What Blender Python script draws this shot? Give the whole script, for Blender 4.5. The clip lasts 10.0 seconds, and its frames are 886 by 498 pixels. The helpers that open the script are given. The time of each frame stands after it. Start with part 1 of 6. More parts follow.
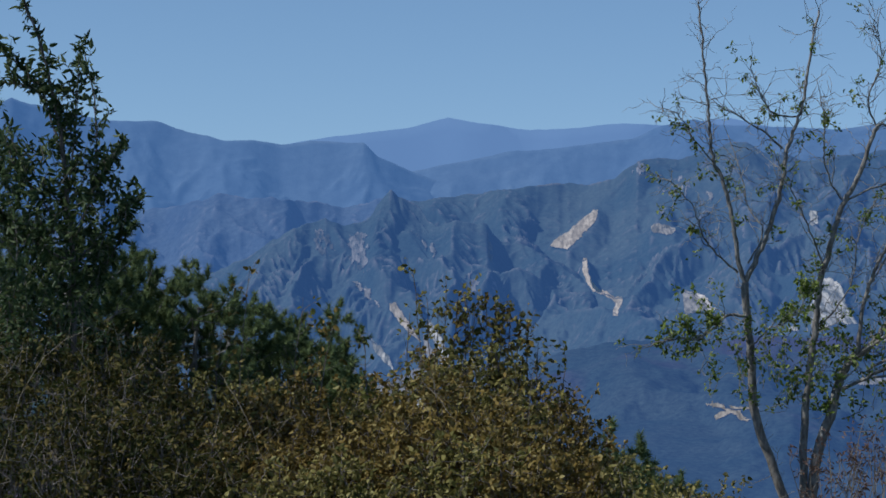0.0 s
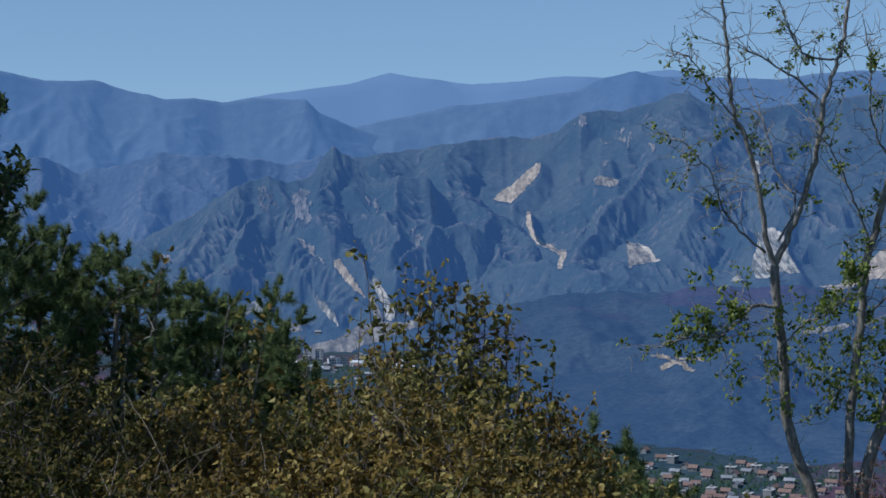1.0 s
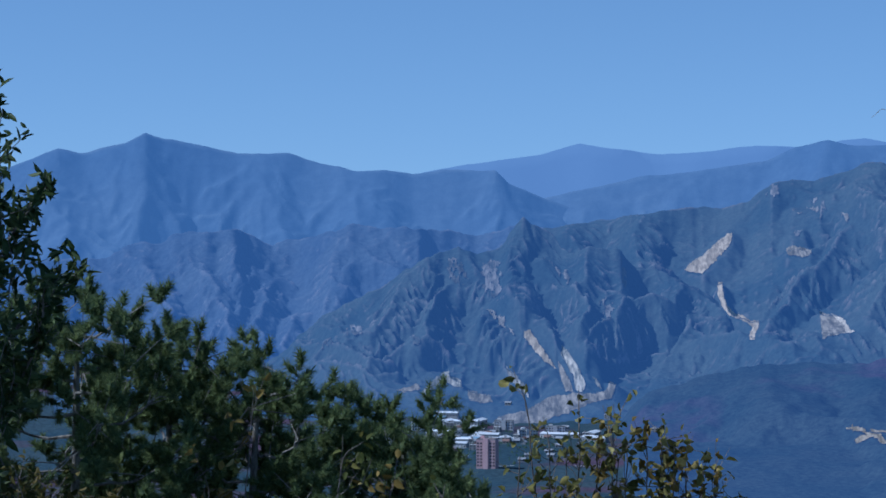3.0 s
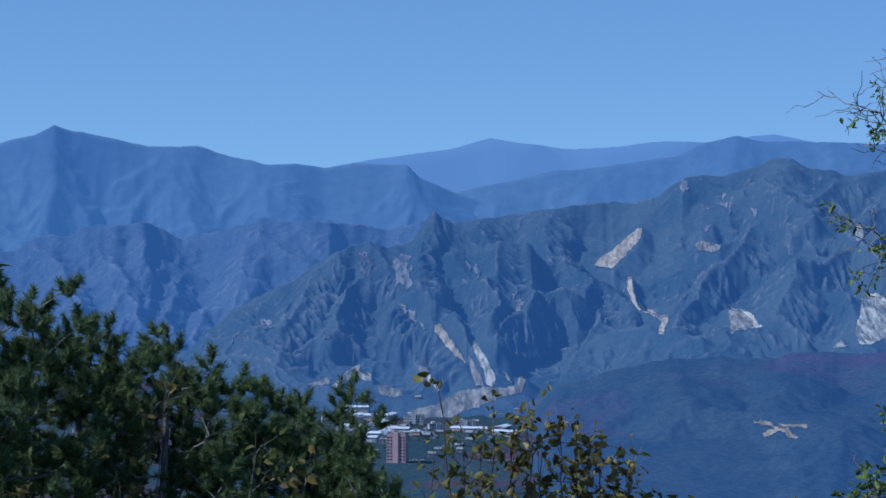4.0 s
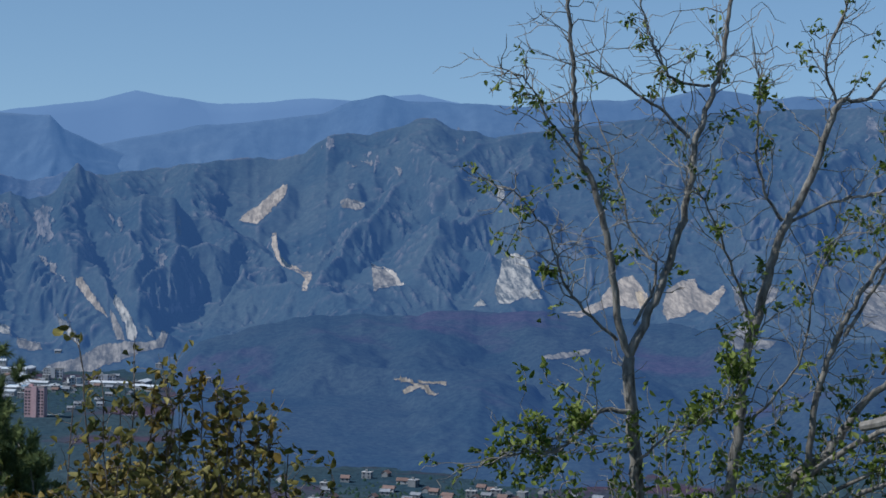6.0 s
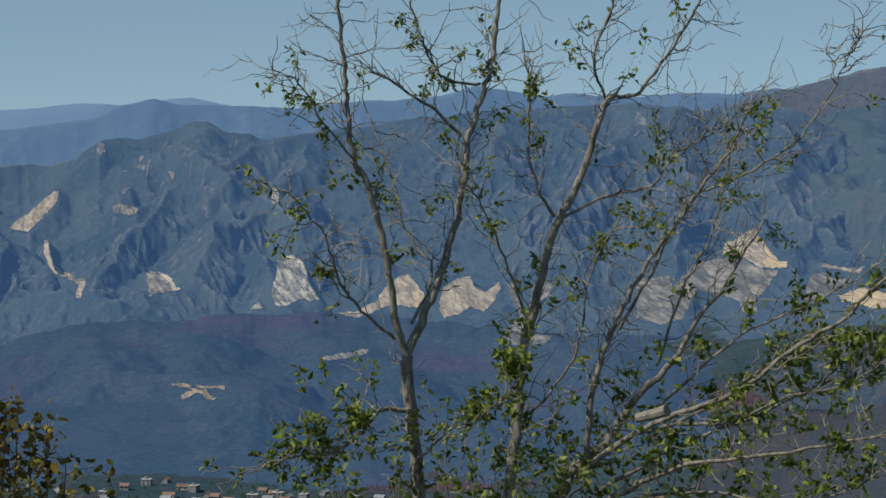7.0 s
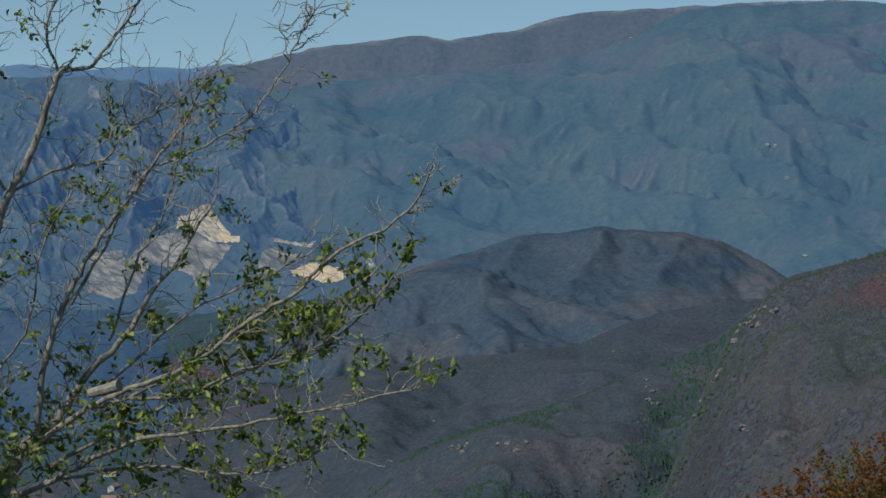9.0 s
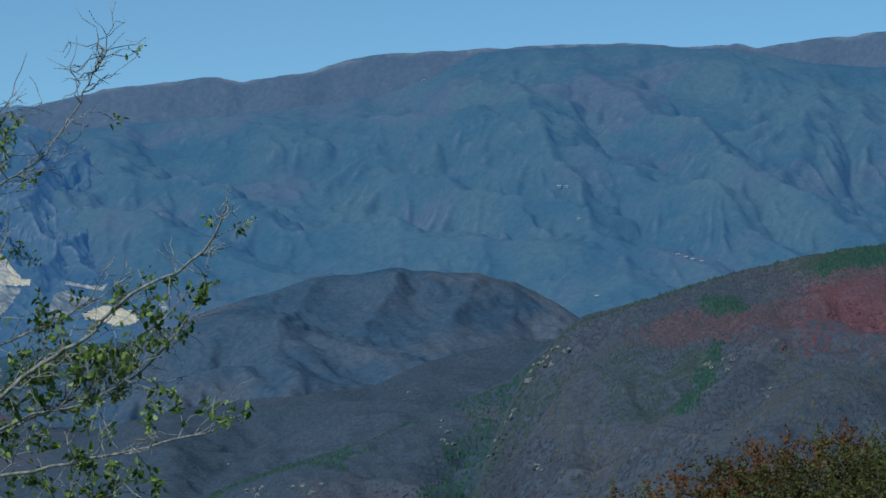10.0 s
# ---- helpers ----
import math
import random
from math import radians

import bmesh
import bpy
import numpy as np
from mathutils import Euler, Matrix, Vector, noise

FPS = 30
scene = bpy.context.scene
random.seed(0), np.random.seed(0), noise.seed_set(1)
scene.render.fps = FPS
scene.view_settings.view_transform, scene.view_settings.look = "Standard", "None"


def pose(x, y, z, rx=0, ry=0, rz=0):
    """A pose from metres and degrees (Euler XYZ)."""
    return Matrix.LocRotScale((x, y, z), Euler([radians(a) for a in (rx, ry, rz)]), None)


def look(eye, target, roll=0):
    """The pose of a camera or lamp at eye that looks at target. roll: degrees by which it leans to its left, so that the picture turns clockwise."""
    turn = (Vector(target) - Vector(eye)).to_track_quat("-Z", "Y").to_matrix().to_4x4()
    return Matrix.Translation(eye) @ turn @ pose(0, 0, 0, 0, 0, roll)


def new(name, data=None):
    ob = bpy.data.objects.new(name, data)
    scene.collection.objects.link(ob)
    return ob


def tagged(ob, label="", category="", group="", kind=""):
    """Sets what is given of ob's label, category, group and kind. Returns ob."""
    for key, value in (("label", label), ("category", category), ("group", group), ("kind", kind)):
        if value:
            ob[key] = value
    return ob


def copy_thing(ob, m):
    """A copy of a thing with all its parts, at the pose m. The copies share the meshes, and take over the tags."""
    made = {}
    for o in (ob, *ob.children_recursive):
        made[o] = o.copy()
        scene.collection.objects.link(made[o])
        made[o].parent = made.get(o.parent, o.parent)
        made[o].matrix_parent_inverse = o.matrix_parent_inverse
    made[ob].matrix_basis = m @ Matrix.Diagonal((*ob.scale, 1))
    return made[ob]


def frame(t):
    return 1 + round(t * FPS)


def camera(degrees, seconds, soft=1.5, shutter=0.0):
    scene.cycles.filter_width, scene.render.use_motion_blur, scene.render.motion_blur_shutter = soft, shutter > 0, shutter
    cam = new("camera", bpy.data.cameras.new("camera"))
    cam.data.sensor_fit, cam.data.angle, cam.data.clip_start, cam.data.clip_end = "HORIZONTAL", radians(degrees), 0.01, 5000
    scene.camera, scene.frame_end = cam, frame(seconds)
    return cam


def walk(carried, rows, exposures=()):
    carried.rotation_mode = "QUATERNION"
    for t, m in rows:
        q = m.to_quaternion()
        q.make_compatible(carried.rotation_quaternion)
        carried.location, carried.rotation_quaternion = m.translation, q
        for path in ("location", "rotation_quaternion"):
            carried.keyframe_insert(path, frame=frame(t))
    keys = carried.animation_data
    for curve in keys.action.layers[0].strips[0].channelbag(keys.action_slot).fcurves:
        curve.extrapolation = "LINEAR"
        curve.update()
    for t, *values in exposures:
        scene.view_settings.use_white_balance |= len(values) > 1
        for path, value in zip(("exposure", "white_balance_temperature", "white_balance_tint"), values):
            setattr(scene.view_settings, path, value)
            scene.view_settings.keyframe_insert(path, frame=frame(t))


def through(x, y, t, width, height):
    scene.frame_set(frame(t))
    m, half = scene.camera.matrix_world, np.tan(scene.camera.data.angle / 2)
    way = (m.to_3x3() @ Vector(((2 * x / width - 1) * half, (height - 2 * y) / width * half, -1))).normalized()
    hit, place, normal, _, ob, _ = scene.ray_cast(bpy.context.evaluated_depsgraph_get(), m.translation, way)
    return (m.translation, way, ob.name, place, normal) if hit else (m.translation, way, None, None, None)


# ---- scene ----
# A viewpoint on a wooded hilltop: shrubs and small trees in front, a valley town below, bare mountain ranges behind.
# The hilltop is at z = 0, y points up the valley; bearings are degrees to the right of y.
EYE = 1.6

# seconds, camera x, y, z against the standpoint, bearing, tilt, roll
PATH = [
    (0, 0.033, -5.211, -0.12, -0.36, -1.61, 0.96),
    (0.5, -0.034, -3.227, -0.087, 0.61, -2.56, 0.19),
    (1, -0.05, -2.706, -0.075, 1.07, -2.73, 0.12),
    (1.5, 0.003, -2.557, -0.071, -0.07, -2.15, 0.53),
    (2, 0.142, -2.558, -0.06, -3.18, -1.6, 0.72),
    (2.2, 0.125, -1.732, -0.037, -4.12, -1.79, 0.49),
    (3.3, 0, 0, 0, -3.54, -0.75, -0.33),
    (3.5, 0, 0, 0, -3.44, -0.75, -0.41),
    (4, 0, 0, 0, -1.48, -1.09, 0.09),
    (4.5, 0, 0, 0, 0.02, -0.98, 0.36),
    (5, 0, 0, 0, 0.78, -0.85, 0.39),
    (5.5, 0, 0, 0, 3.97, -1.76, 1.45),
    (5.7, 0, 0, 0, 5.47, -1.97, 1.5),
    (6.8, 0, 0, 0, 12.02, -2.06, 0.62),
    (7, 0, 0, 0, 13.17, -1.98, 0.27),
    (7.5, 0, 0, 0, 17.51, -2.25, 0.45),
    (8, 0, 0, 0, 21.29, -2.8, 1.07),
    (8.5, 0, 0, 0, 24.55, -2.82, 1.27),
    (9, 0, 0, 0, 26.94, -2.47, 1.03),
    (9.5, 0, 0, 0, 29.39, -1.28, 0.81),
    (10, 0, 0, 0, 32.12, -1.33, 0.92),
]


def toward(bearing, tilt):
    a, e = radians(bearing), radians(tilt)
    return Vector((math.sin(a) * math.cos(e), math.cos(a) * math.cos(e), math.sin(e)))


cam = camera(22.12, 10.0, 1.65)
rows = []
for t, cx, cy, cz, bearing, tilt, roll in PATH:
    eye = Vector((cx, cy, EYE + cz))
    rows.append((t, look(eye, eye + toward(bearing, tilt) * 10, roll)))
walk(cam, rows, [(0, 0.15, 5640, 10), (2.2, 0.15, 5360, 10), (3.3, 0.17, 4780, 11), (5.0, 0.17, 5000, 11), (5.7, 0.15, 5500, 10), (6.8, 0.16, 6560, 4), (7.5, 0.17, 7600, 5), (8.5, 0.16, 7200, 5), (9.5, 0.16, 5800, -7), (10, 0.17, 5180, -7)])

# daylight: a clear sky and a sun from the left
SUN_BEARING, SUN_HEIGHT = -101.0, 48.0
world = bpy.data.worlds.new("sky")
scene.world = world
world.use_nodes = True
wn = world.node_tree.nodes
sky = wn.new("ShaderNodeTexSky")
sky.sky_type, sky.sun_disc = "NISHITA", False
sky.sun_elevation, sky.sun_rotation = radians(SUN_HEIGHT), radians(SUN_BEARING)
sky.altitude, sky.air_density, sky.dust_density, sky.ozone_density = 5000, 1.0, 0.0, 2.2
pale = wn.new("ShaderNodeHueSaturation")
pale.inputs["Hue"].default_value, pale.inputs["Saturation"].default_value = 0.492, 0.94
way, low = wn.new("ShaderNodeTexCoord"), wn.new("ShaderNodeMapping")
low.inputs["Location"].default_value, low.inputs["Scale"].default_value = (0, 0, 0.045), (1, 1, 0.6)
world.node_tree.links.new(way.outputs["Generated"], low.inputs["Vector"])
world.node_tree.links.new(low.outputs[0], sky.inputs["Vector"])
world.node_tree.links.new(sky.outputs[0], pale.inputs["Color"])
world.node_tree.links.new(pale.outputs[0], wn["Background"].inputs[0])
wn["Background"].inputs[1].default_value = 0.072
sun = new("sun", bpy.data.lights.new("sun", "SUN"))
sun.data.energy, sun.data.angle, sun.data.color = 3.1, radians(0.53), (1.0, 0.95, 0.87)
sun.matrix_world = look((0, 0, 0), -toward(SUN_BEARING, SUN_HEIGHT))


# ---- materials ----
def material(name, rough=0.9, metal=0.0):
    m = bpy.data.materials.new(name)
    m.use_nodes = True
    n, l = m.node_tree.nodes, m.node_tree.links
    b = n["Principled BSDF"]
    b.inputs["Roughness"].default_value, b.inputs["Metallic"].default_value = rough, metal
    b.inputs["Specular IOR Level"].default_value = 0.25
    return m, n, l, b


def noise_node(n, l, vec, scale, detail=4.0, rough=0.55, stretch=None):
    if stretch:
        mp = n.new("ShaderNodeMapping")
        mp.inputs["Scale"].default_value = stretch
        l.new(vec, mp.inputs["Vector"])
        vec = mp.outputs[0]
    x = n.new("ShaderNodeTexNoise")
    x.inputs["Scale"].default_value, x.inputs["Detail"].default_value, x.inputs["Roughness"].default_value = scale, detail, rough
    l.new(vec, x.inputs["Vector"])
    return x.outputs["Fac"]


def ramp(n, l, fac, *stops):
    r = n.new("ShaderNodeValToRGB")
    e = r.color_ramp.elements
    while len(e) < len(stops):
        e.new(0.5)
    for k, (p, c) in enumerate(stops):
        e[k].position, e[k].color = p, (*c, 1)
    l.new(fac, r.inputs[0])
    return r.outputs[0]


def mix(n, l, fac, a, b, kind="MIX"):
    x = n.new("ShaderNodeMix")
    x.data_type, x.blend_type = "RGBA", kind
    if isinstance(fac, float):
        x.inputs[0].default_value = fac
    else:
        l.new(fac, x.inputs[0])
    for sock, v in ((x.inputs[6], a), (x.inputs[7], b)):
        if isinstance(v, tuple):
            sock.default_value = (*v, 1)
        else:
            l.new(v, sock)
    return x.outputs[2]


def bump(n, l, b, height, strength, distance):
    x = n.new("ShaderNodeBump")
    x.inputs["Strength"].default_value, x.inputs["Distance"].default_value = strength, distance
    l.new(height, x.inputs["Height"])
    l.new(x.outputs[0], b.inputs["Normal"])


def slope_mat(name, wood, scrub, rock, tree=6.0, rocky=0.62, relief=1.0, patch=None, patch_at=0.6, steep=0.55, haze_glow=None, grain=0.8, near=None, ridge=0.6, stands_at=()):
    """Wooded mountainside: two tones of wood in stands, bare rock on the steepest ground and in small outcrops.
    The faint blue emission, the same all over a far backdrop, imitates haze."""
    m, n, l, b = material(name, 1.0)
    if haze_glow:
        b.inputs["Emission Color"].default_value, b.inputs["Emission Strength"].default_value = (*haze_glow, 1), 1.0
    b.inputs["Specular IOR Level"].default_value = 0.0
    g = n.new("ShaderNodeNewGeometry")
    pos = g.outputs["Position"]
    stands = noise_node(n, l, pos, 1 / (tree * 22), 5, 0.62)
    crowns = noise_node(n, l, pos, 1 / tree, 3, 0.7)
    col = mix(n, l, ramp(n, l, stands, (0.38, (0, 0, 0)), (0.62, (1, 1, 1))), wood, scrub)
    if patch:
        big = noise_node(n, l, pos, 1 / (tree * 40), 4, 0.6)
        col = mix(n, l, ramp(n, l, big, (patch_at, (0, 0, 0)), (patch_at + 0.1, (1, 1, 1))), col, patch)
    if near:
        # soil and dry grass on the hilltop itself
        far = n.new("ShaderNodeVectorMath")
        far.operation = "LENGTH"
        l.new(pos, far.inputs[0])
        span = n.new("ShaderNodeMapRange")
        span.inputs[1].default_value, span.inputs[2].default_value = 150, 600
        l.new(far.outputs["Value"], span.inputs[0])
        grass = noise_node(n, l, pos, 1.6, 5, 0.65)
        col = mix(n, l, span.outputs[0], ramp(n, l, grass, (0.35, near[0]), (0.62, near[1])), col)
    for place, reach, tone in stands_at:
        off = n.new("ShaderNodeVectorMath")
        off.operation = "DISTANCE"
        l.new(pos, off.inputs[0])
        off.inputs[1].default_value = place
        ragged = n.new("ShaderNodeMath")
        ragged.operation = "MULTIPLY_ADD"
        l.new(noise_node(n, l, pos, 1 / 14, 5, 0.65), ragged.inputs[0])
        ragged.inputs[1].default_value = reach * 1.6
        l.new(off.outputs["Value"], ragged.inputs[2])
        span = n.new("ShaderNodeMapRange")
        span.inputs[1].default_value, span.inputs[2].default_value, span.inputs[3].default_value, span.inputs[4].default_value = reach * 1.55, reach * 2.1, 1.0, 0.0
        l.new(ragged.outputs[0], span.inputs[0])
        col = mix(n, l, span.outputs[0], col, tone)
    shade = ramp(n, l, crowns, (0.3, (0.55, 0.55, 0.58)), (0.7, (1.3, 1.3, 1.25)))
    col = mix(n, l, grain, col, shade, "MULTIPLY")
    sep = n.new("ShaderNodeSeparateXYZ")
    l.new(g.outputs["Normal"], sep.inputs[0])
    outcrop = noise_node(n, l, pos, 1 / (tree * 7), 6, 0.7)
    crag = n.new("ShaderNodeMath")
    crag.operation = "MULTIPLY_ADD"
    l.new(sep.outputs[2], crag.inputs[0])
    crag.inputs[1].default_value = -steep
    l.new(outcrop, crag.inputs[2])
    bare = ramp(n, l, crag.outputs[0], (rocky - 0.5 * 0.55, (0, 0, 0)), (rocky - 0.5 * 0.55 + 0.07, (1, 1, 1)))
    col = mix(n, l, bare, col, rock)
    # thin soil on the sharp ridge lines
    crestline = n.new("ShaderNodeMath")
    crestline.operation = "MULTIPLY"
    l.new(ramp(n, l, g.outputs["Pointiness"], (0.505, (0, 0, 0)), (0.555, (1, 1, 1))), crestline.inputs[0])
    l.new(ramp(n, l, outcrop, (0.42, (0, 0, 0)), (0.60, (ridge, ridge, ridge))), crestline.inputs[1])
    col = mix(n, l, crestline.outputs[0], col, rock)
    l.new(col, b.inputs["Base Color"])
    bump(n, l, b, crowns, 0.8, tree * 0.35 * relief)
    return m


def rock_mat(name, a, c, size=6.0, haze_glow=None, patchy=0.25):
    """Broken rock: two tones, streaked down the fall line, with grit."""
    m, n, l, b = material(name, 0.95)
    # even blue emission imitates haze and lifts the shadows of far rock
    if haze_glow:
        b.inputs["Emission Color"].default_value, b.inputs["Emission Strength"].default_value = (*haze_glow, 1), 1.0
    g = n.new("ShaderNodeNewGeometry")
    pos = g.outputs["Position"]
    streak = noise_node(n, l, pos, 1 / size, 5, 0.65, (1, 0.16, 0.22))
    grit = noise_node(n, l, pos, 2 / size, 4, 0.7, (1, 0.3, 0.4))
    col = ramp(n, l, streak, (0.41, a), (0.57, c))
    col = mix(n, l, 0.6, col, ramp(n, l, grit, (0.3, (0.6, 0.6, 0.62)), (0.65, (1.15, 1.15, 1.12))), "MULTIPLY")
    # grown-over and weathered patches
    worn = noise_node(n, l, pos, 0.3 / size, 5, 0.7, (1, 0.25, 0.35))
    col = mix(n, l, ramp(n, l, worn, (0.46, (0, 0, 0)), (0.60, (patchy, patchy, patchy))), col, tuple(0.45 * v for v in a))
    l.new(col, b.inputs["Base Color"])
    bump(n, l, b, grit, 0.7, size * 0.2)
    return m


def leaf_mat(name, *tones, through=0.3, rough=0.62):
    """Leaves: a tone for each leaf, some light passing through."""
    m, n, l, b = material(name, rough)
    b.inputs["Specular IOR Level"].default_value = 0.12
    g = n.new("ShaderNodeNewGeometry")
    stops = [(k / max(1, len(tones) - 1), c) for k, c in enumerate(tones)]
    col = ramp(n, l, g.outputs["Random Per Island"], *stops)
    blotch = noise_node(n, l, g.outputs["Position"], 60, 3, 0.6)
    col = mix(n, l, 0.5, col, ramp(n, l, blotch, (0.3, (0.6, 0.6, 0.55)), (0.7, (1.2, 1.2, 1.1))), "MULTIPLY")
    l.new(col, b.inputs["Base Color"])
    t = n.new("ShaderNodeBsdfTranslucent")
    l.new(col, t.inputs["Color"])
    s = n.new("ShaderNodeMixShader")
    s.inputs[0].default_value = through
    l.new(b.outputs[0], s.inputs[1])
    l.new(t.outputs[0], s.inputs[2])
    l.new(s.outputs[0], n["Material Output"].inputs["Surface"])
    return m


def bark_mat(name, a, c, size=0.02):
    m, n, l, b = material(name, 0.9)
    tc = n.new("ShaderNodeNewGeometry")
    ridge = noise_node(n, l, tc.outputs["Position"], 1 / size, 4, 0.65, (1, 1, 0.3))
    lichen = noise_node(n, l, tc.outputs["Position"], 9, 4, 0.6)
    col = ramp(n, l, ridge, (0.35, a), (0.65, c))
    col = mix(n, l, ramp(n, l, lichen, (0.55, (0, 0, 0)), (0.7, (0.5, 0.5, 0.5))), col, (0.30, 0.29, 0.26))
    l.new(col, b.inputs["Base Color"])
    bump(n, l, b, ridge, 0.6, 0.004)
    return m


def plain_mat(name, a, c, size, rough=0.85):
    """Paint, plaster or sheeting with stains at two scales."""
    m, n, l, b = material(name, rough)
    g = n.new("ShaderNodeNewGeometry")
    big = noise_node(n, l, g.outputs["Position"], 1 / size, 4, 0.6)
    fine = noise_node(n, l, g.outputs["Position"], 8 / size, 3, 0.6)
    col = ramp(n, l, big, (0.3, a), (0.7, c))
    col = mix(n, l, 0.4, col, ramp(n, l, fine, (0.3, (0.75, 0.75, 0.75)), (0.7, (1.1, 1.1, 1.1))), "MULTIPLY")
    oi = n.new("ShaderNodeObjectInfo")
    col = mix(n, l, 0.5, col, ramp(n, l, oi.outputs["Random"], (0.0, (0.6, 0.6, 0.6)), (1.0, (1.15, 1.15, 1.15))), "MULTIPLY")
    l.new(col, b.inputs["Base Color"])
    return m


# far ranges carry haze as blue emission, stronger the farther off they stand
M_far = slope_mat("farthest_range", (0.020, 0.028, 0.036), (0.022, 0.030, 0.038), (0.03, 0.04, 0.05), 12, 0.95, 0.0, haze_glow=(0.120, 0.200, 0.350), grain=0.25, ridge=0.2)
M_back = slope_mat("far_range", (0.050, 0.072, 0.10), (0.065, 0.085, 0.105), (0.10, 0.12, 0.13), 22, 0.80, 0.2, haze_glow=(0.046, 0.098, 0.206), grain=0.4)
M_mid = slope_mat("hazy_range", (0.042, 0.058, 0.080), (0.060, 0.076, 0.090), (0.16, 0.155, 0.16), 9, 0.66, 0.4, haze_glow=(0.031, 0.070, 0.164), grain=0.6, ridge=0.6)
M_main = slope_mat("crag_range", (0.034, 0.054, 0.058), (0.057, 0.076, 0.072), (0.17, 0.155, 0.145), 6, 0.66, 0.5, haze_glow=(0.0215, 0.0500, 0.124), grain=0.55, ridge=0.6)
M_right = slope_mat("plateau_range", (0.037, 0.060, 0.067), (0.060, 0.080, 0.074), (0.16, 0.15, 0.14), 8, 0.70, 0.4, (0.069, 0.070, 0.076), 0.53, haze_glow=(0.0200, 0.0480, 0.107), grain=0.5, ridge=0.3)
M_brown = slope_mat("brown_plateau", (0.064, 0.066, 0.078), (0.052, 0.062, 0.072), (0.18, 0.165, 0.155), 10, 0.70, 0.6, haze_glow=(0.032, 0.052, 0.098), grain=0.6)
# M_mound, M_near, M_autumn and M_floor have haze blue painted into their base colours
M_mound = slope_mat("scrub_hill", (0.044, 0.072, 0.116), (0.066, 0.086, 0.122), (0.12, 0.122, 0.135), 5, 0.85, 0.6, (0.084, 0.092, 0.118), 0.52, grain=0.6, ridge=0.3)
M_fan = slope_mat("wooded_fan", (0.027, 0.044, 0.046), (0.042, 0.058, 0.056), (0.12, 0.12, 0.12), 6, 1.2, 0.6, (0.056, 0.046, 0.060), 0.58, haze_glow=(0.0165, 0.0390, 0.106), grain=0.9, ridge=0.0)
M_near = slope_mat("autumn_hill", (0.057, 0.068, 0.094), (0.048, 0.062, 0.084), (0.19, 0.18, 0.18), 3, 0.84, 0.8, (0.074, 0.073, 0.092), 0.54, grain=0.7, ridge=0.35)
RED_STANDS = [((668, 736, -44), 24, (0.124, 0.058, 0.068)), ((688, 720, -42), 26, (0.124, 0.058, 0.068)), ((690, 738, -34), 22, (0.100, 0.060, 0.070)), ((645, 742, -51), 17, (0.094, 0.060, 0.070)),
              ((626, 757, -51), 15, (0.086, 0.060, 0.070)), ((607, 774, -53), 14, (0.084, 0.060, 0.070)), ((629, 768, -44), 9, (0.034, 0.054, 0.044)), ((702, 773, -23), 20, (0.040, 0.058, 0.046)), ((598, 747, -68), 12, (0.052, 0.064, 0.060))]
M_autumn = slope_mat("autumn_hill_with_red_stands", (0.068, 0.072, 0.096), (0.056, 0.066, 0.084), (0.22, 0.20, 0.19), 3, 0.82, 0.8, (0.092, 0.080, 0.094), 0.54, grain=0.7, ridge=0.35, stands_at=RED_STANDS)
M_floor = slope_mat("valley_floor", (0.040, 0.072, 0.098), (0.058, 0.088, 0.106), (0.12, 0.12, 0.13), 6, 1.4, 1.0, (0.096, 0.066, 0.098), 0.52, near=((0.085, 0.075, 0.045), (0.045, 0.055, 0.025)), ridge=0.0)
# rock of the far faces glows blue in place of haze
M_slide = rock_mat("slide_rock", (0.25, 0.20, 0.155), (0.47, 0.38, 0.295), 6, haze_glow=(0.020, 0.042, 0.076), patchy=0.45)
M_quarry = rock_mat("quarry_rock", (0.105, 0.095, 0.092), (0.30, 0.26, 0.22), 7, haze_glow=(0.020, 0.042, 0.080), patchy=0.7)
M_lime = rock_mat("limestone", (0.11, 0.115, 0.115), (0.50, 0.45, 0.385), 8, haze_glow=(0.020, 0.042, 0.080), patchy=0.6)
M_bright = rock_mat("fresh_rock", (0.40, 0.34, 0.28), (0.64, 0.55, 0.45), 6, haze_glow=(0.020, 0.042, 0.080), patchy=0.1)
M_rock = rock_mat("bare_rock", (0.10, 0.10, 0.10), (0.28, 0.25, 0.23), 6, haze_glow=(0.020, 0.044, 0.092), patchy=0.6)
M_rib = rock_mat("ridge_rock", (0.052, 0.066, 0.074), (0.20, 0.185, 0.175), 9, haze_glow=(0.021, 0.047, 0.108), patchy=0.8)
M_ochre = rock_mat("ochre_rock", (0.42, 0.30, 0.17), (0.66, 0.50, 0.31), 6, haze_glow=(0.020, 0.042, 0.078))
M_bark = bark_mat("grey_bark", (0.11, 0.095, 0.080), (0.34, 0.31, 0.265))
M_twig = bark_mat("twig_bark", (0.085, 0.068, 0.056), (0.23, 0.195, 0.165), 0.008)
M_paletwig = bark_mat("pale_twig_bark", (0.15, 0.135, 0.115), (0.36, 0.33, 0.285), 0.008)
M_drystalk = bark_mat("dry_stalk", (0.22, 0.17, 0.11), (0.36, 0.30, 0.21), 0.008)
M_cutwood = bark_mat("weathered_wood", (0.17, 0.155, 0.135), (0.34, 0.31, 0.27))
M_leaf_green = leaf_mat("green_leaves", (0.062, 0.100, 0.020), (0.125, 0.175, 0.032), (0.24, 0.30, 0.060), (0.44, 0.48, 0.16), through=0.42)
M_leaf_olive = leaf_mat("olive_leaves", (0.085, 0.088, 0.024), (0.165, 0.150, 0.040), (0.29, 0.245, 0.070), (0.44, 0.38, 0.15))
